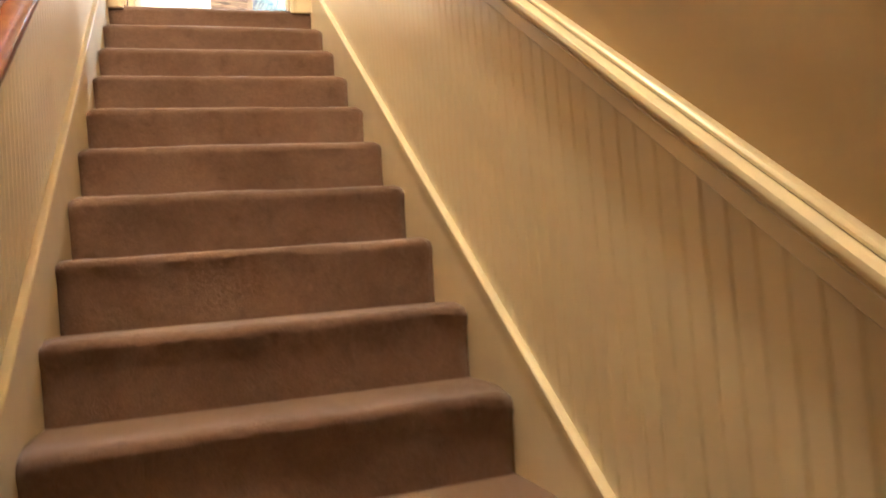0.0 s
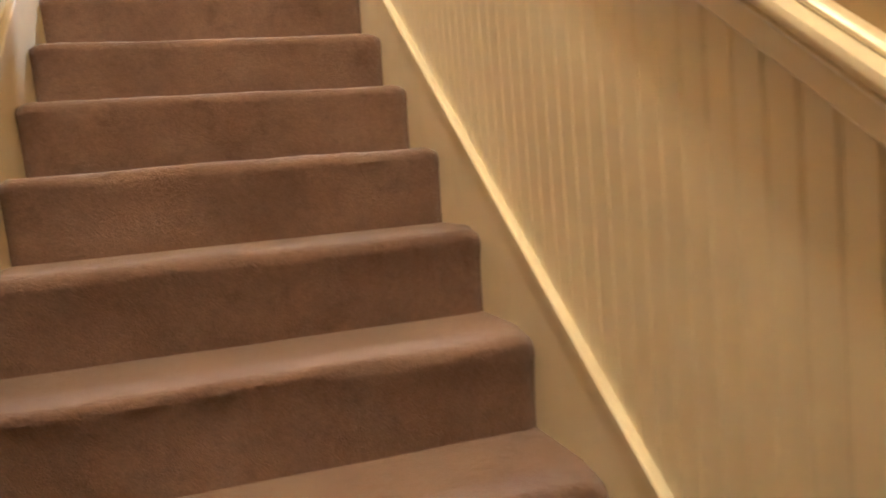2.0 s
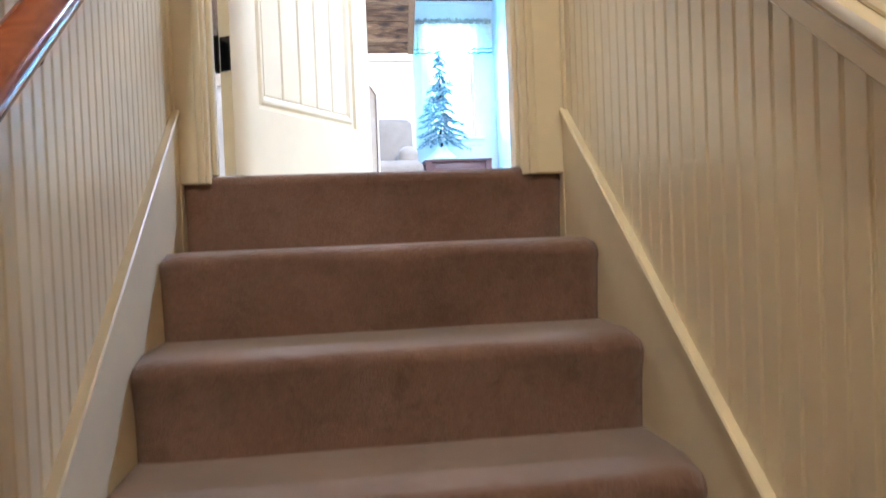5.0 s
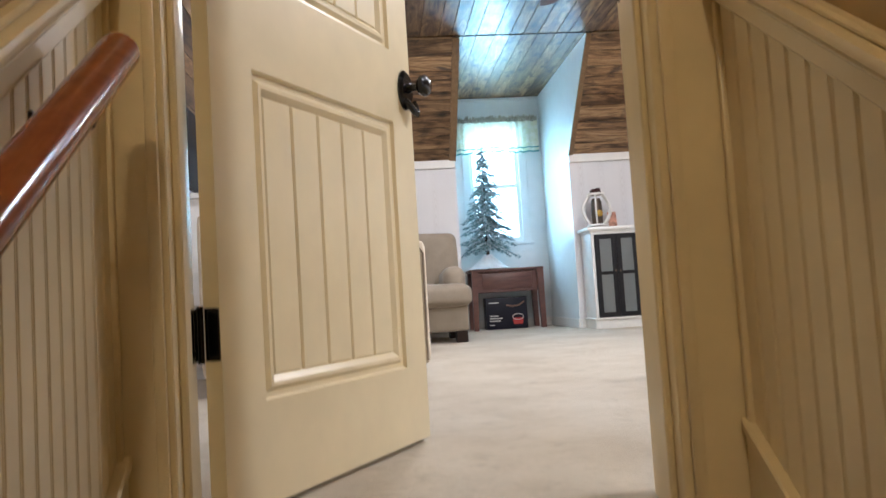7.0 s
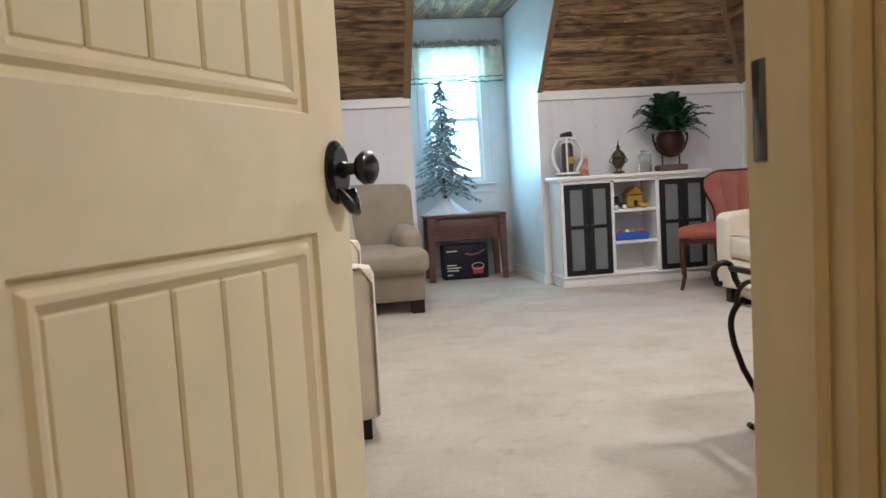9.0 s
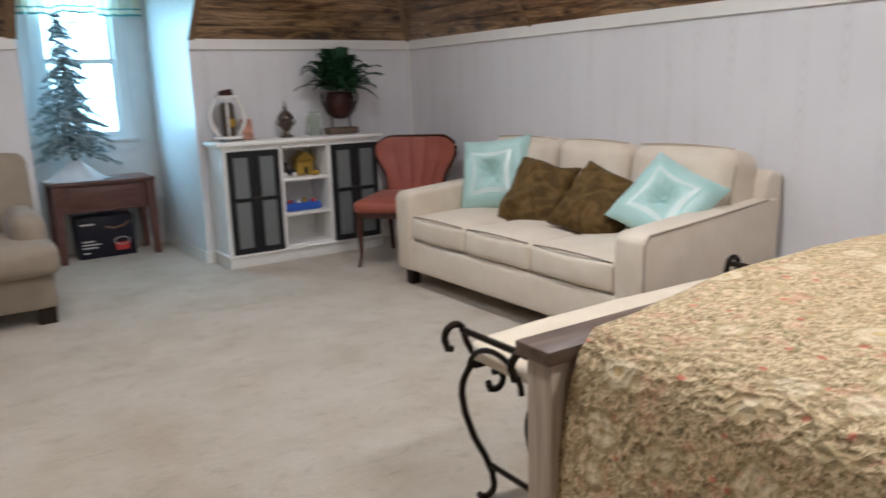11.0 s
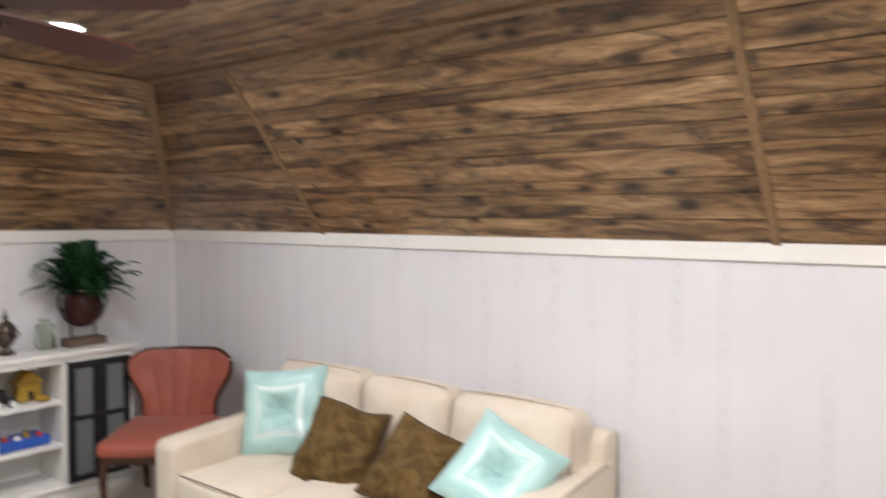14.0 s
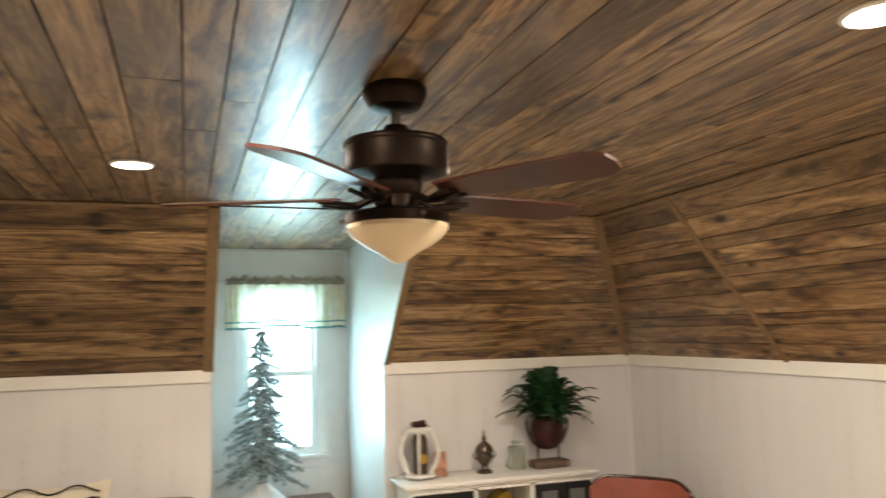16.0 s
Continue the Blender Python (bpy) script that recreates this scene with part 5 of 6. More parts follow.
part("flower", moved(lathe([(0, 0), (0.026, 0.004), (0.030, 0.012), (0, 0.020)], n=14), Matrix.Translation((1.890, 5.445, TOPZ + 0.13)) @ Matrix.Rotation(radians(90), 4, 'X')), TOY_Y, lan, "yellow flower")
for i in range(5):
    a = i * 1.3
    part("finial_leaf", soft((1.885 + 0.03 * math.cos(a) - 0.022, 5.50 + 0.03 * math.sin(a) - 0.016, TOPZ + 0.317), (1.885 + 0.03 * math.cos(a) + 0.022, 5.50 + 0.03 * math.sin(a) + 0.016, TOPZ + 0.338 + 0.006 * i), 0.01, 4), POT, lan)
pic = thing("photo_card", (2.035, 5.55, TOPZ), "small pinkish picture card leaning behind the lantern", "picture")
part("card", moved(box((-0.04, -0.004, 0), (0.04, 0.004, 0.15), 0.002), Matrix.Translation((2.035, 5.53, TOPZ)) @ Matrix.Rotation(radians(-12), 4, 'X')), plain("pinkish_card", (0.45, 0.22, 0.15), 0.6, var=0.5, scale=25), pic)
urn = thing("urn", (2.325, 5.52, TOPZ), "dark pewter lidded urn with a pointed finial", "urn")
part("urn_body", lathe([(0, 0), (0.048, 0), (0.050, 0.012), (0.026, 0.026), (0.020, 0.045), (0.038, 0.062), (0.052, 0.090), (0.056, 0.112), (0.046, 0.128), (0.060, 0.134), (0.060, 0.142), (0, 0.142)], (2.325, 5.52, TOPZ)), AGED_METAL, urn)
part("lid", lathe([(0, 0.142), (0.058, 0.143), (0.052, 0.160), (0.034, 0.182), (0.016, 0.196), (0.012, 0.206), (0.018, 0.216), (0.008, 0.232), (0.004, 0.262), (0, 0.276)], (2.325, 5.52, TOPZ)), AGED_METAL, urn)
for s in (-1, 1):
    part("urn_handle", tube([(2.325 + s * (0.050 + 0.026 * math.sin(math.pi * q / 8)), 5.52, TOPZ + 0.085 + 0.05 * q / 8) for q in range(9)], 0.005, 6), AGED_METAL, urn)
jar = thing("glass_jar", (2.560, 5.54, TOPZ), "pale green square glass jar", "jar")
part("jar_body", box((2.512, 5.50, TOPZ), (2.608, 5.58, TOPZ + 0.15), 0.014, 3), JAR, jar)
part("jar_neck", lathe([(0.030, 0.149), (0.030, 0.170), (0.036, 0.176), (0.030, 0.182), (0, 0.182)], (2.560, 5.54, TOPZ), 20), JAR, jar)
plant = thing("potted_fern", (2.78, 5.52, TOPZ), "green fern in a dark red pot on an iron stand", "plant")
PX, PY = 2.780, 5.520
part("stand_base", soft((PX - 0.125, PY - 0.06, TOPZ), (PX + 0.125, PY + 0.06, TOPZ + 0.052), 0.012, 6), CAP_WOOD, plant)
for s in (-1, 1):
    part("stand_post", tube([(PX + s * 0.075, PY, TOPZ + 0.05), (PX + s * 0.075, PY, TOPZ + 0.165)], 0.006, 8), IRON, plant)
    part("stand_finial", tube([(PX + s * 0.135, PY, TOPZ + 0.22), (PX + s * 0.150, PY, TOPZ + 0.26), (PX + s * 0.148, PY, TOPZ + 0.31)], 0.008, 8), IRON, plant)
part("stand_ring", tube([(PX + 0.135 * math.cos(radians(180 + 180 * q / 18)), PY, TOPZ + 0.235 + 0.115 * math.sin(radians(180 + 180 * q / 18))) for q in range(19)], 0.007, 8), IRON, plant)
part("pot", lathe([(0, 0.125), (0.060, 0.130), (0.100, 0.170), (0.118, 0.225), (0.112, 0.275), (0.095, 0.310), (0.102, 0.320), (0.085, 0.320), (0.085, 0.300), (0, 0.300)], (PX, PY, TOPZ)), POT, plant)
bm = bmesh.new()
rf = random.Random(3)
for i in range(135):
    a = rf.uniform(0, 2 * math.pi)
    out = rf.uniform(0.06, 0.34) if math.sin(a) < 0.3 else rf.uniform(0.03, 0.11)
    up = rf.uniform(0.12, 0.36) * (1.15 - out * 1.6)
    droop = rf.uniform(0.0, 0.09) * (out / 0.2)
    prev = None
    n = 13
    for k in range(n + 1):
        t = k / n
        p = Vector((PX + math.cos(a) * (0.03 + out * t), PY + math.sin(a) * (0.03 + out * t) * 0.75, TOPZ + 0.30 + up * math.sin(t * 1.75) - droop * t * t))
        if prev is not None and k > 2:
            d = (p - prev).normalized()
            side = d.cross(Vector((0, 0, 1))).normalized()
            ln = 0.055 * math.sin(math.pi * (0.12 + 0.86 * t)) + 0.006
            for s in (-1, 1):
                tip = p + side * s * ln + d * 0.016 + Vector((0, 0, -0.010 + rf.uniform(-0.006, 0.006)))
                q0, q1 = p - d * 0.010, p + d * 0.010
                bm.faces.new([bm.verts.new(v) for v in (q0, (q0 + tip) / 2 - d * 0.006, tip, (q1 + tip) / 2 + d * 0.004, q1)])
        prev = p
tagged(part("foliage", bm, LEAF, plant), kind="stuff")


# ---------- end table, carton, small tree ----------
tb = thing("end_table", (1.18, 6.53, 0), "reddish brown wooden end table with drawer front", "table")
part("tabletop", box((0.800, 6.335, 0.585), (1.545, 6.745, 0.610), 0.005), CHERRY, tb)
part("apron", boxes(((0.86, 6.375, 0.375), (1.490, 6.400, 0.585)), ((0.86, 6.400, 0.375), (0.885, 6.70, 0.585)), ((1.465, 6.400, 0.375), (1.490, 6.70, 0.585)), r=0.003), CHERRY, tb)
part("drawer_front", box((0.925, 6.369, 0.405), (1.425, 6.376, 0.565), 0.003), CHERRY, tb)
for x, y in ((0.845, 6.36), (1.505, 6.36), (0.845, 6.715), (1.505, 6.715)):
    s = 0.032
    bm = prism([(x - s, y - s), (x + s, y - s), (x + s, y + s), (x - s, y + s)], 2, 0.0, 0.586)
    for v in bm.verts:
        if v.co.z < 0.1:
            v.co.x = x + (v.co.x - x) * 0.75 + (0.018 if x > 1.2 else -0.018) * 0.6
            v.co.y = y + (v.co.y - y) * 0.75
    part("leg", bm, CHERRY, tb)
ct = thing("carton", (1.17, 6.55, 0), "black printed appliance carton under the end table", "box")
part("carton_body", box((0.955, 6.455, 0.0), (1.375, 6.665, 0.320), 0.004), CARTON, ct)
for z, w in ((0.262, 0.10), (0.130, 0.09), (0.105, 0.13), (0.080, 0.11), (0.040, 0.05)):
    part("print_line", box((0.985, 6.4525, z), (0.985 + w, 6.4545, z + 0.011)), CARD_PALE, ct, "pale print")
part("printed_cup", moved(lathe([(0, 0), (0.045, 0), (0.056, 0.062), (0, 0.062)], n=20), Matrix.Translation((1.275, 6.4535, 0.045)) @ Matrix.Diagonal((1, 0.02, 1, 1))), TOY_R, ct, "red printed cup")
part("printed_rim", tube([(1.275 + 0.056 * math.cos(q * math.pi / 10), 6.4525, 0.118 + 0.030 * math.sin(q * math.pi / 10)) for q in range(21)], 0.004, 5), CARD_PALE, ct)
part("printed_splash", tube([(1.16, 6.4525, 0.24), (1.22, 6.4525, 0.225), (1.29, 6.4525, 0.235), (1.345, 6.4525, 0.270)], 0.009, 6, flat=1.0), plain("brown_ink", (0.22, 0.12, 0.08), 0.5), ct)

tree = thing("artificial_tree", (1.02, 6.52, 0.61), "frosted artificial fir with a white cloth at its foot", "tree")
TX, TY, TZ = 1.020, 6.520, 0.612
part("trunk", tube([(TX, TY, TZ), (TX, TY, TZ + 0.6), (TX, TY, TZ + 1.20)], 0.016, 10, taper=0.004), BARK, tree)
rt = random.Random(9)
needles, snow, twigs = bmesh.new(), bmesh.new(), bmesh.new()


def needle(bm, p, d, ln, w):
    s = d.cross(Vector((rt.random() - 0.5, rt.random() - 0.5, rt.random() - 0.5))).normalized() * w
    bm.faces.new([bm.verts.new(v) for v in (p - s, p + s, p + d * ln)])


levels = 27
for i in range(levels):
    t = i / (levels - 1)
    z = TZ + 0.25 + 0.93 * t
    reach = 0.262 * (1 - t) ** 0.85 + 0.035
    cnt = int(10 - 5 * t)
    for k in range(cnt):
        a = 2 * math.pi * (k + rt.random() * 0.7) / cnt + i * 0.8
        L = reach * rt.uniform(0.55, 1.12)
        yl = 0.72 if math.sin(a) > 0 else 1.0
        tip = Vector((TX + math.cos(a) * L, TY + math.sin(a) * L * yl, z - 0.06 * (1 - t) - 0.10 * L + rt.uniform(-0.05, 0.045)))
        root = Vector((TX, TY, z + 0.02))
        tube([root, (root + tip) / 2 + Vector((0, 0, 0.012)), tip], 0.0035, 4, twigs, 0.0015)
        steps = max(5, int(L / 0.011))
        for q in range(steps):
            f = 0.18 + 0.82 * q / (steps - 1)
            p = root.lerp(tip, f) + Vector((0, 0, 0.010 * math.sin(math.pi * f)))
            axis = (tip - root).normalized()
            for _ in range(8):
                d = (axis * 0.7 + Vector((rt.uniform(-1, 1), rt.uniform(-1, 1), rt.uniform(-0.8, 0.9)))).normalized()
                needle(snow if (d.z > 0.15 and rt.random() < 0.75) or rt.random() < 0.24 else needles, p, d, rt.uniform(0.022, 0.042), 0.0052)
for k in range(60):
    p = Vector((TX, TY, TZ + 1.05 + 0.17 * rt.random()))
    needle(needles, p, Vector((rt.uniform(-1, 1), rt.uniform(-1, 1), rt.uniform(0, 1.4))).normalized(), 0.03, 0.003)
tagged(part("twig_work", twigs, BARK, tree), kind="stuff")
tagged(part("needles", needles, NEEDLE, tree, smooth=False), kind="stuff")
tagged(part("frosting", snow, FLOCK, tree, smooth=False), kind="stuff")
bm = bmesh.new()
rows = []
for i in range(13):
    row = []
    for j in range(40):
        a = 2 * math.pi * j / 40
        t = i / 12
        r = 0.035 + 0.175 * t + 0.035 * t * noise.noise(Vector((math.cos(a) * 2, math.sin(a) * 2, 0.5)))
        h = 0.150 * (1 - t) ** 1.6 + 0.020 * noise.noise(Vector((math.cos(a) * 4, math.sin(a) * 4, t * 4))) * (1 - t * 0.7) + 0.005
        row.append(bm.verts.new((TX + r * math.cos(a) * 1.1, TY + r * math.sin(a) * 0.92, 0.611 + max(0.003, h))))
    rows.append(row)
for a, b in zip(rows, rows[1:]):
    for j in range(40):
        bm.faces.new((a[j], a[(j + 1) % 40], b[(j + 1) % 40], b[j]))
part("foot_cloth", bm, SHEET, tree, "rumpled white cloth")

# ---------- valance ----------
va = thing("valance", (1.24, 6.74, 1.84), "sheer cream valance with teal bands and ruffled top", "curtain")
part("curtain_rod", tube([(0.70, 6.755, 2.205), (1.20, 6.755, 2.207), (1.695, 6.755, 2.205)], 0.007, 8), TRIM_PAINT, va)
for name, z0, z1, mt in (("cloth", 1.905, 2.185, CURTAIN), ("teal_line", 1.893, 1.905, TEAL_BAND), ("pale_hem", 1.862, 1.893, CURTAIN), ("hem_line", 1.845, 1.862, TEAL_BAND)):
    bm = bmesh.new()
    rows = []
    nz = 12 if name == "cloth" else 2
    for i in range(nz + 1):
        row = []
        z = lerp(z0, z1, i / nz)
        for j in range(121):
            u = j / 120
            f = (2.2 - z) / 0.36
            dz = 0.012 * noise.noise(Vector((u * 9, 0, 2))) * f + (0.016 if 0.30 < u < 0.62 else 0.0) * f
            row.append(bm.verts.new((lerp(0.775, 1.668, u), 6.735 + (0.010 + 0.020 * f) * math.sin(u * 62 + 1.5 * math.sin(u * 17)) + 0.01 * noise.noise(Vector((u * 20, z * 2, 0))), z + dz)))
        rows.append(row)
    for a, b in zip(rows, rows[1:]):
        for j in range(120):
            bm.faces.new((a[j], a[j + 1], b[j + 1], b[j]))
    part(name, bm, mt, va)
bm = bmesh.new()
rr = random.Random(4)
rows = []
for i in range(4):
    rows.append([bm.verts.new((lerp(0.775, 1.668, j / 160), 6.740 + rr.uniform(-0.022, 0.022), 2.180 + i * 0.018 + (rr.uniform(-0.012, 0.028) if i == 3 else 0))) for j in range(161)])
for a, b in zip(rows, rows[1:]):
    for j in range(160):
        bm.faces.new((a[j], a[j + 1], b[j + 1], b[j]))
part("ruffle", bm, fabric_mat("ruffle_cloth", (0.40, 0.38, 0.30), (0.62, 0.60, 0.50)), va)


# ---------- taupe armchair ----------
ac = thing("armchair", (0.10, 5.12, 0), "taupe upholstered armchair with dark block feet", "armchair")
part("base", soft((-0.40, 4.745, 0.085), (0.585, 5.55, 0.300), 0.025, 10), TAUPE_CLOTH, ac)
part("seat_cushion", soft((-0.255, 4.665, 0.285), (0.610, 5.35, 0.455), 0.055, 14, (0.02, 0.022, 0.02), 0.004), TAUPE_CLOTH, ac)
for xa, xb in ((-0.43, -0.26), (0.415, 0.590)):
    bm = soft((xa, 4.86, 0.28), (xb, 5.50, 0.600), 0.075, 12, (0.01, 0.006, 0.012))
    part("arm", bm, TAUPE_CLOTH, ac)
bm = soft((-0.40, 5.30, 0.30), (0.585, 5.56, 0.905), 0.060, 14, (0.01, 0.02, 0.02))
moved(bm, Matrix.Translation((0, 5.45, 0.3)) @ Matrix.Rotation(radians(-6), 4, 'X') @ Matrix.Translation((0, -5.45, -0.3)))
part("backrest", bm, TAUPE_CLOTH, ac)
for x in (-0.34, 0.525):
    for y in (4.80, 5.46):
        part("foot", prism([(x - 0.045, y - 0.045), (x + 0.045, y - 0.045), (x + 0.045, y + 0.045), (x - 0.045, y + 0.045)], 2, 0, 0.092, 0.004), DARK_FOOT, ac, "black block foot")
cu = thing("patterned_pillow", (-0.16, 5.33, 0.70), "cream pillow with dark wavy lines on the armchair", "pillow")
CM = Matrix.Translation((-0.165, 5.275, 0.775)) @ Matrix.Rotation(radians(-14), 4, 'X')
part("cover", moved(pillow_bm(0.30, 0.075, 18), CM), SAND, cu)
for i in range(9):
    z = -0.26 + 0.065 * i
    for s, y in ((1, -0.080),):
        pts = []
        for q in range(25):
            x = -0.25 + 0.5 * q / 24
            u, v = x / 0.30, z / 0.30
            t = max(0.0, (1 - u ** 4) * (1 - v ** 4)) ** 0.5
            pts.append((x, -0.075 * t * (0.75 + 0.25 * (1 - max(abs(u), abs(v)))) - 0.002, z + 0.018 * math.sin(x * 26 + i * 2.1)))
        part("wavy_stripe", moved(tube(pts, 0.005, 5), CM), DARK_FOOT, cu)

# ---------- cream love seat opposite the sofa ----------
ls = thing("love_seat", (-0.35, 2.9, 0), "cream upholstered love seat with shadow-toned piping", "sofa")
part("base", soft((-0.80, 2.12, 0.075), (0.10, 3.68, 0.30), 0.022, 8), SOFA_CLOTH, ls)
for a, b in ((2.10, 2.265), (3.535, 3.70)):
    arm = part("arm", soft((-0.84, a, 0.078), (0.115, b, 0.622), 0.035, 10), SOFA_CLOTH, ls)
    part("piping", tube([(0.100, a + 0.004, 0.10), (0.104, a + 0.004, 0.56), (0.07, a + 0.004, 0.612), (-0.7, a + 0.004, 0.616)], 0.005, 6), PIPING_SHADED, arm, "piping with its thin shadow in the colour")
for i in range(2):
    part("seat_cushion", soft((-0.55, 2.27 + 0.63 * i, 0.30), (0.10, 2.895 + 0.63 * i, 0.452), 0.03, 10, (0.012, 0.004, 0.03)), SOFA_CLOTH, ls)
    part("back_cushion", soft((-0.76, 2.27 + 0.63 * i, 0.44), (-0.52, 2.895 + 0.63 * i, 0.86), 0.07, 10, (0.03, 0, 0.02)), SOFA_CLOTH, ls)
part("back", soft((-0.86, 2.12, 0.08), (-0.74, 3.68, 0.78), 0.03, 8), SOFA_CLOTH, ls)
for x in (-0.76, 0.045):
    for y in (2.18, 3.62):
        part("foot", box((x - 0.03, y - 0.03, 0), (x + 0.03, y + 0.03, 0.082), 0.005), DARK_FOOT, ls, "dark wooden foot")

# dresser and dark screen glimpsed past the hinge side of the door
dr = thing("dresser", (-1.10, 3.6, 0), "low white dresser standing against the knee wall", "dresser")
part("carcass", box((-1.335, 3.05, 0.06), (-0.93, 4.25, 0.98), 0.006), WHITE_PAINT, dr)
part("dresser_top", box((-1.340, 3.02, 0.98), (-0.905, 4.28, 1.01), 0.006), WHITE_PAINT, dr)
part("plinth", box((-1.335, 3.07, 0.0), (-0.95, 4.23, 0.06)), WHITE_PAINT, dr)
for i in range(3):
    d = part("drawer", box((-0.931, 3.08, 0.10 + 0.29 * i), (-0.915, 4.22, 0.37 + 0.29 * i), 0.004), WHITE_PAINT, dr)
    for y in (3.4, 3.9):
        part("drawer_knob", moved(lathe([(0, 0), (0.006, 0), (0.006, 0.01), (0.014, 0.016), (0, 0.024)], n=12), Matrix.Translation((-0.915, y, 0.235 + 0.29 * i)) @ Matrix.Rotation(radians(90), 4, 'Y')), AGED_METAL, d)
tv = thing("screen", (-1.12, 3.6, 1.01), "black flat screen standing on the dresser", "television")
part("panel", box((-1.150, 3.15, 1.06), (-1.115, 4.10, 1.52), 0.008), TOY_K, tv)
part("screen_foot", box((-1.22, 3.45, 1.01), (-1.04, 3.80, 1.065), 0.008), TOY_K, tv)


# ---------- bed ----------
bed = thing("bed", (1.92, 0.25, 0), "bed with a washed wood footboard and weathered cap", "bed")
for x in (1.128, 2.716):
    part("post", box((x - 0.040, 1.269, 0), (x + 0.040, 1.347, 0.658), 0.006), WASHED, bed, "pale washed post")
part("footboard", box((1.168, 1.290, 0.16), (2.676, 1.326, 0.658), 0.004), WASHED, bed)
part("cap_rail", box((1.068, 1.253, 0.658), (2.776, 1.363, 0.692), 0.006), CAP_WOOD, bed, "weathered brown cap board")
for x in (1.140, 2.672):
    part("side_rail", box((x, -0.86, 0.20), (x + 0.030, 1.269, 0.40), 0.004), WASHED, bed)
part("mattress", soft((1.20, -0.85, 0.33), (2.66, 1.245, 0.713), 0.07, 8), SHEET, bed)
part("bed_slat", box((1.17, -0.85, 0.27), (2.672, 1.265, 0.33)), WASHED, bed)
part("headboard", box((1.05, -0.94, 0), (2.80, -0.86, 1.15), 0.01), WASHED, bed)
CAP_Z = 0.692
qb = thing("quilt", (1.95, 0.3, 0.68), "cream quilt with coral, green and medallion print on the bed", "quilt")
bm = bmesh.new()
prof = [(1.108, 0.05), (1.104, 0.16), (1.104, 0.28), (1.108, 0.40), (1.113, 0.51), (1.120, 0.62), (1.138, 0.683), (1.182, 0.722), (1.36, 0.744)]
prof += [(1.36 + 0.09 * i, 0.744 + 0.038 * math.sin(math.pi * i / 14)) for i in range(1, 14)]
prof += [(2.590, 0.736), (2.655, 0.712), (2.705, 0.655), (2.735, 0.55), (2.755, 0.43), (2.775, 0.30)]
rows = []
ny = 76
for i in range(ny + 1):
    y = lerp(1.257, -0.84, i / ny)
    row = []
    for j, (x, z) in enumerate(prof):
        w = Vector((x * 2.2, y * 2.2, 0))
        hang = max(0.0, 1 - z / 0.69) if x < 1.3 else 0.0
        px = x - hang * (0.012 + 0.030 * math.sin(y * 9 + 1.3 * math.sin(y * 4)))
        py = y + (0.075 * hang * (1 - min(1.0, i / 14)) - 0.020 * (1 - min(1.0, i / 10)) * (1 - hang)) * (1.0 if x < 1.3 else 0.35)
        pz = z + 0.010 * noise.noise(w * 1.5) + 0.004 * noise.noise(w * 6)
        if i < 2 and x > 1.3:
            pz -= 0.03 * (2 - i) / 2
        if 1.16 < x < 2.65:
            over = min(1.0, (x - 1.16) / 0.25) * max(0.0, 1 - i / 7)
            py += 0.048 * over
            pz = max(pz, CAP_Z + 0.004 + 0.012 * min(1.0, i / 3)) if over > 0.5 and py > 1.235 else pz
        row.append(bm.verts.new((px, py, pz)))
    rows.append(row)
for a, b in zip(rows, rows[1:]):
    for j in range(len(prof) - 1):
        bm.faces.new((a[j], a[j + 1], b[j + 1], b[j]))
hem = [tuple(r[0].co) for r in rows]
bmesh.ops.recalc_face_normals(bm, faces=list(bm.faces))
for f in bm.faces:
    if f.calc_center_median().x > 1.5 and f.calc_center_median().x < 2.6 and f.normal.z < 0:
        bmesh.ops.reverse_faces(bm, faces=list(bm.faces))
        break
qo = part("quilt_cloth", bm, QUILT, qb)
for line_pts in (hem,):
    part("binding", tube(line_pts, 0.007, 6), QUILT, qb, "narrow stitched binding")
sm = qo.modifiers.new("thick", 'SOLIDIFY')
sm.thickness, sm.offset = 0.012, -1.0


# ---------- iron bench at the foot of the bed ----------
be = thing("bench", (1.85, 1.69, 0), "dark scrolled iron bench with a cream cushion", "bench")


def flip(pts, cx):
    return [(2 * cx - x, y, z) for x, y, z in pts]


BCX = 1.875
for y in (1.545, 1.835):
    leg = [(1.315, y, 0.470)] + arc(1.330, 0.365, 0.095, 110, 190, y, 8) + [(1.245, y, 0.300), (1.275, y, 0.215), (1.315, y, 0.140), (1.340, y, 0.080), (1.345, y, 0.040)] + arc(1.315, 0.040, 0.030, 0, -150, y, 8)
    armp = [(1.340, y, 0.440), (1.275, y, 0.462), (1.255, y, 0.500), (1.245, y, 0.535)] + arc(1.215, 0.523, 0.034, 40, 215, y, 10) + [(1.190, y, 0.491), (1.206, y, 0.487)]
    curl = [(1.340, y, 0.345)] + arc(1.358, 0.372, 0.028, 180, 470, y, 12)
    leg, armp, curl = ([(x + 0.026, q, z + (0.016 if pts is armp else 0.0)) for x, q, z in pts] for pts in (leg, armp, curl))
    for pts in (leg, armp, curl):
        for cx in (None, BCX):
            part("iron_leg" if pts is leg else "iron_scroll", tube(pts if cx is None else flip(pts, cx), 0.0105, 8), IRON, be)
    part("seat_rail", tube([(1.31, y, 0.436), (2.43, y, 0.436)], 0.011, 8), IRON, be)
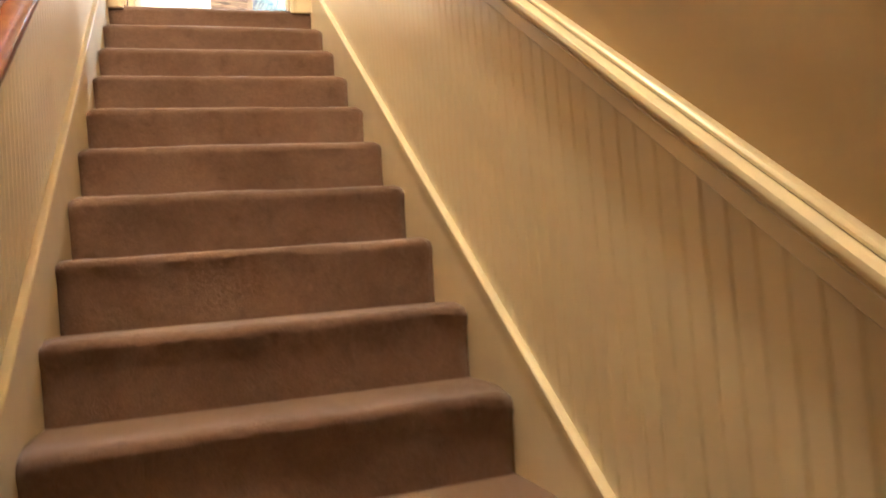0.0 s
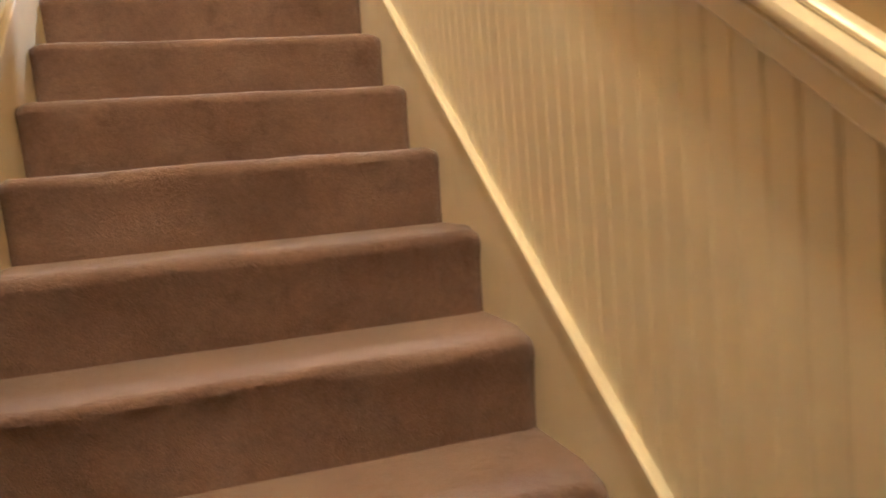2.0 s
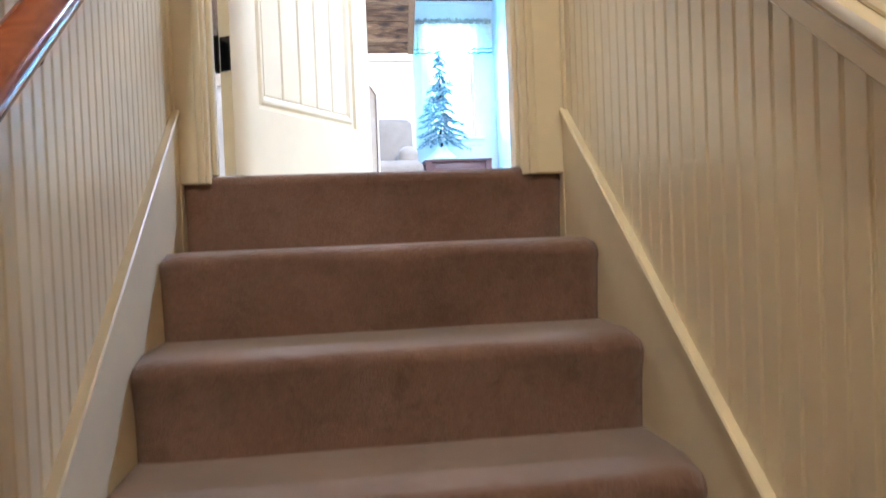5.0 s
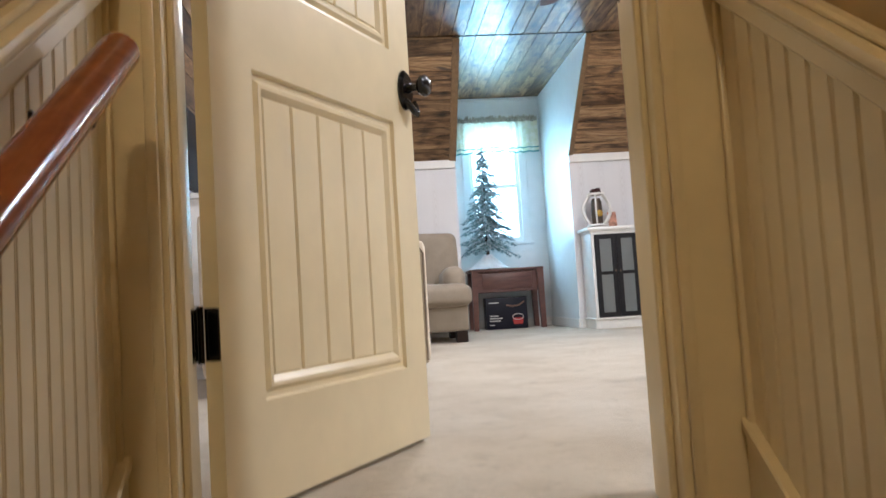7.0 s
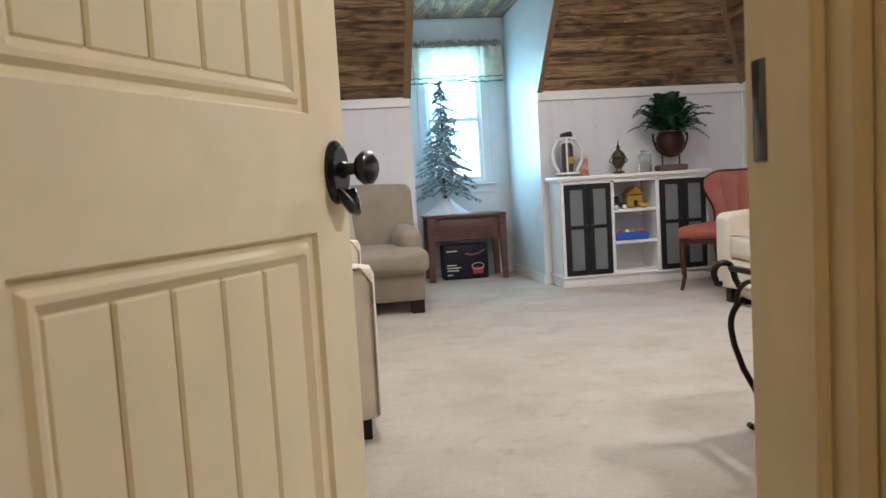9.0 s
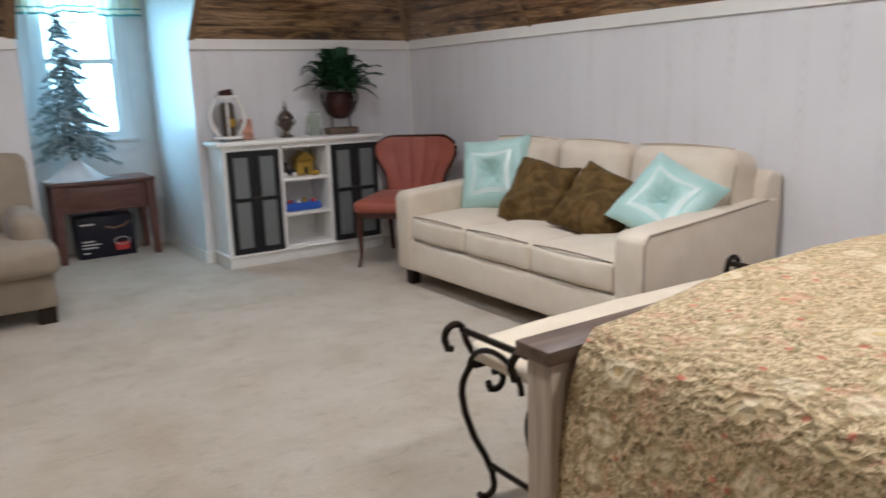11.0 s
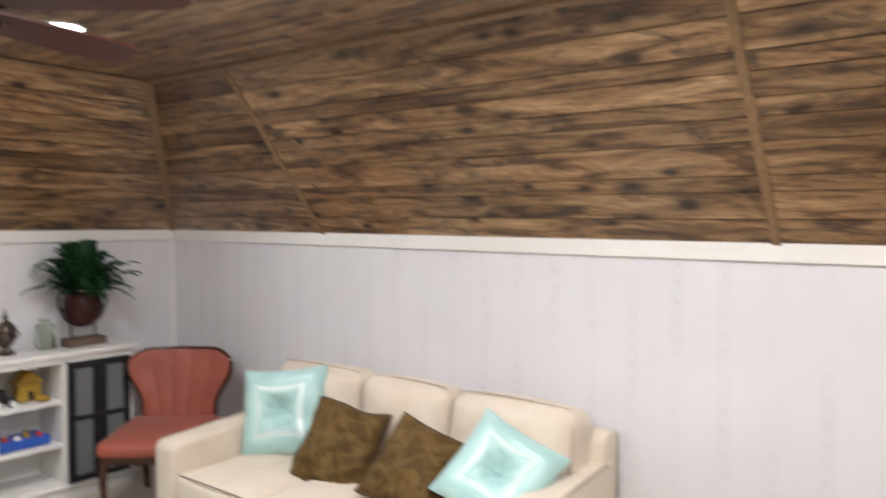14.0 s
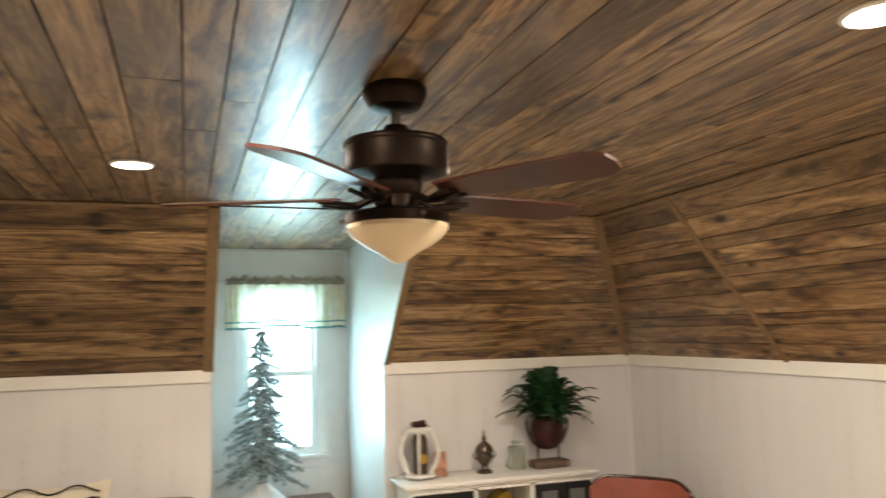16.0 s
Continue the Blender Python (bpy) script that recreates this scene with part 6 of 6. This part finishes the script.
for x in (1.266, 2.484):
    part("arm_bar", tube([(x, 1.545, 0.553), (x, 1.835, 0.553)], 0.0105, 8), IRON, be)
    part("arm_hoop", tube([(x, 1.690 + 0.115 * math.cos(radians(q * 15)), 0.440 + 0.085 * math.sin(radians(q * 15))) for q in range(13)], 0.008, 8), IRON, be)
    part("stretcher", tube([(1.356 if x < 2 else 2.394, 1.545, 0.11), (1.356 if x < 2 else 2.394, 1.835, 0.11)], 0.009, 8), IRON, be)
part("seat_cushion", soft((1.300, 1.510, 0.443), (2.440, 1.868, 0.512), 0.036, 18, (0.014, 0.010, 0.036), 0.004), fabric_mat("bench_cream", (0.68, 0.57, 0.42), (0.76, 0.66, 0.50)), be, "plump cream seat cushion")


# ---------- ceiling fan ----------
FX, FYC, FAZ = 1.025, 2.800, -57.0
fan = thing("ceiling_fan", (FX, FYC, CEIL), "dark bronze ceiling fan with five rosewood blades", "ceiling fan")
part("canopy", lathe([(0, 0), (0.080, 0), (0.086, -0.010), (0.085, -0.028), (0.070, -0.058), (0.046, -0.068), (0.020, -0.070), (0, -0.070)], (FX, FYC, CEIL)), BRONZE, fan)
part("downrod", lathe([(0.013, -0.066), (0.013, -0.14), (0, -0.14)], (FX, FYC, CEIL), 16), AGED_METAL, fan)
part("rod_cover", lathe([(0, -0.108), (0.030, -0.108), (0.036, -0.118), (0.044, -0.150), (0.044, -0.165), (0, -0.165)], (FX, FYC, CEIL)), BRONZE, fan)
part("motor_housing", lathe([(0, -0.150), (0.122, -0.150), (0.136, -0.153), (0.141, -0.160), (0.141, -0.166), (0.138, -0.170), (0.139, -0.232), (0.134, -0.240), (0.100, -0.250), (0.080, -0.256), (0, -0.256)], (FX, FYC, CEIL), 48), BRONZE, fan)
part("switch_housing", lathe([(0.062, -0.255), (0.070, -0.268), (0.066, -0.285), (0.056, -0.300), (0.060, -0.320), (0.058, -0.345), (0, -0.345)], (FX, FYC, CEIL)), BRONZE, fan)
lk = part("light_ring", lathe([(0.050, -0.340), (0.120, -0.344), (0.138, -0.352), (0.138, -0.374), (0.128, -0.380), (0, -0.380)], (FX, FYC, CEIL), 48), BRONZE, fan)
part("bowl", lathe([(0.133, -0.376), (0.134, -0.388), (0.118, -0.410), (0.088, -0.432), (0.052, -0.450), (0.030, -0.466), (0.012, -0.476), (0, -0.478)], (FX, FYC, CEIL), 48), BOWL, fan, "frosted cream glass bowl")
for i in range(3):
    a = radians(40 + 120 * i)
    part("thumb_screw", tube([(FX + 0.136 * math.cos(a), FYC + 0.136 * math.sin(a), CEIL - 0.363), (FX + 0.152 * math.cos(a), FYC + 0.152 * math.sin(a), CEIL - 0.363)], 0.006, 8), AGED_METAL, lk)
for i in range(5):
    m = Matrix.Translation((FX, FYC, CEIL - 0.298)) @ Matrix.Rotation(radians(FAZ + 72 * i), 4, 'Z')
    iron = tube([(0.060, 0, -0.002), (0.105, 0, -0.022), (0.150, 0, -0.024), (0.200, 0, -0.014)], 0.010, 8)
    tube([(0.105, 0, -0.022), (0.150, 0.028, -0.020), (0.205, 0.034, -0.014)], 0.007, 6, iron)
    tube([(0.105, 0, -0.022), (0.150, -0.028, -0.020), (0.205, -0.034, -0.014)], 0.007, 6, iron)
    arm = part("blade_iron", moved(iron, m), BRONZE, fan)
    bm = bmesh.new()
    outline = [(0.165, -0.052), (0.30, -0.060), (0.45, -0.066), (0.57, -0.066), (0.600, -0.060), (0.624, -0.040), (0.630, 0.0), (0.624, 0.040), (0.600, 0.060), (0.57, 0.066), (0.45, 0.066), (0.30, 0.060), (0.165, 0.052), (0.150, 0.0)]
    lo = [bm.verts.new((x, y, -0.0035)) for x, y in outline]
    hi = [bm.verts.new((x, y, 0.0035)) for x, y in outline]
    bm.faces.new(list(reversed(lo)))
    tp = bm.faces.new(hi)
    tp.material_index = 1
    for k in range(len(outline)):
        bm.faces.new((lo[k], lo[(k + 1) % len(lo)], hi[(k + 1) % len(lo)], hi[k]))
    part("blade", moved(bm, m @ Matrix.Translation((0, 0, -0.004)) @ Matrix.Rotation(radians(-12), 4, 'X')), [BLADE, BLADE_TOP], fan, "", False)

# ---------- recessed lamps ----------
for sx, sy, level in SPOTS:
    rl = thing("recessed_light", (sx, sy, CEIL), "round white recessed ceiling light, lit", "ceiling light", "recessed lights in the ceiling")
    part("trim_ring", lathe([(0.066, -0.001), (0.078, -0.001), (0.079, -0.006), (0.068, -0.010), (0.066, -0.008)], (sx, sy, CEIL - 0.002), 40), TRIM_PAINT, rl)
    part("lens", lathe([(0, -0.004), (0.067, -0.004), (0.067, -0.009), (0, -0.009)], (sx, sy, CEIL - 0.002), 40), GLOW, rl)

# ---------- pieces last: beadboard of the stairwell ----------
wainscot(-1, -0.482, 0.128, 0.852, 0.0375, 118, wall_l)
wainscot(1, 0.494, 0.114, 0.818, 0.0470, 94, wall_r, SLOPE - 0.012)
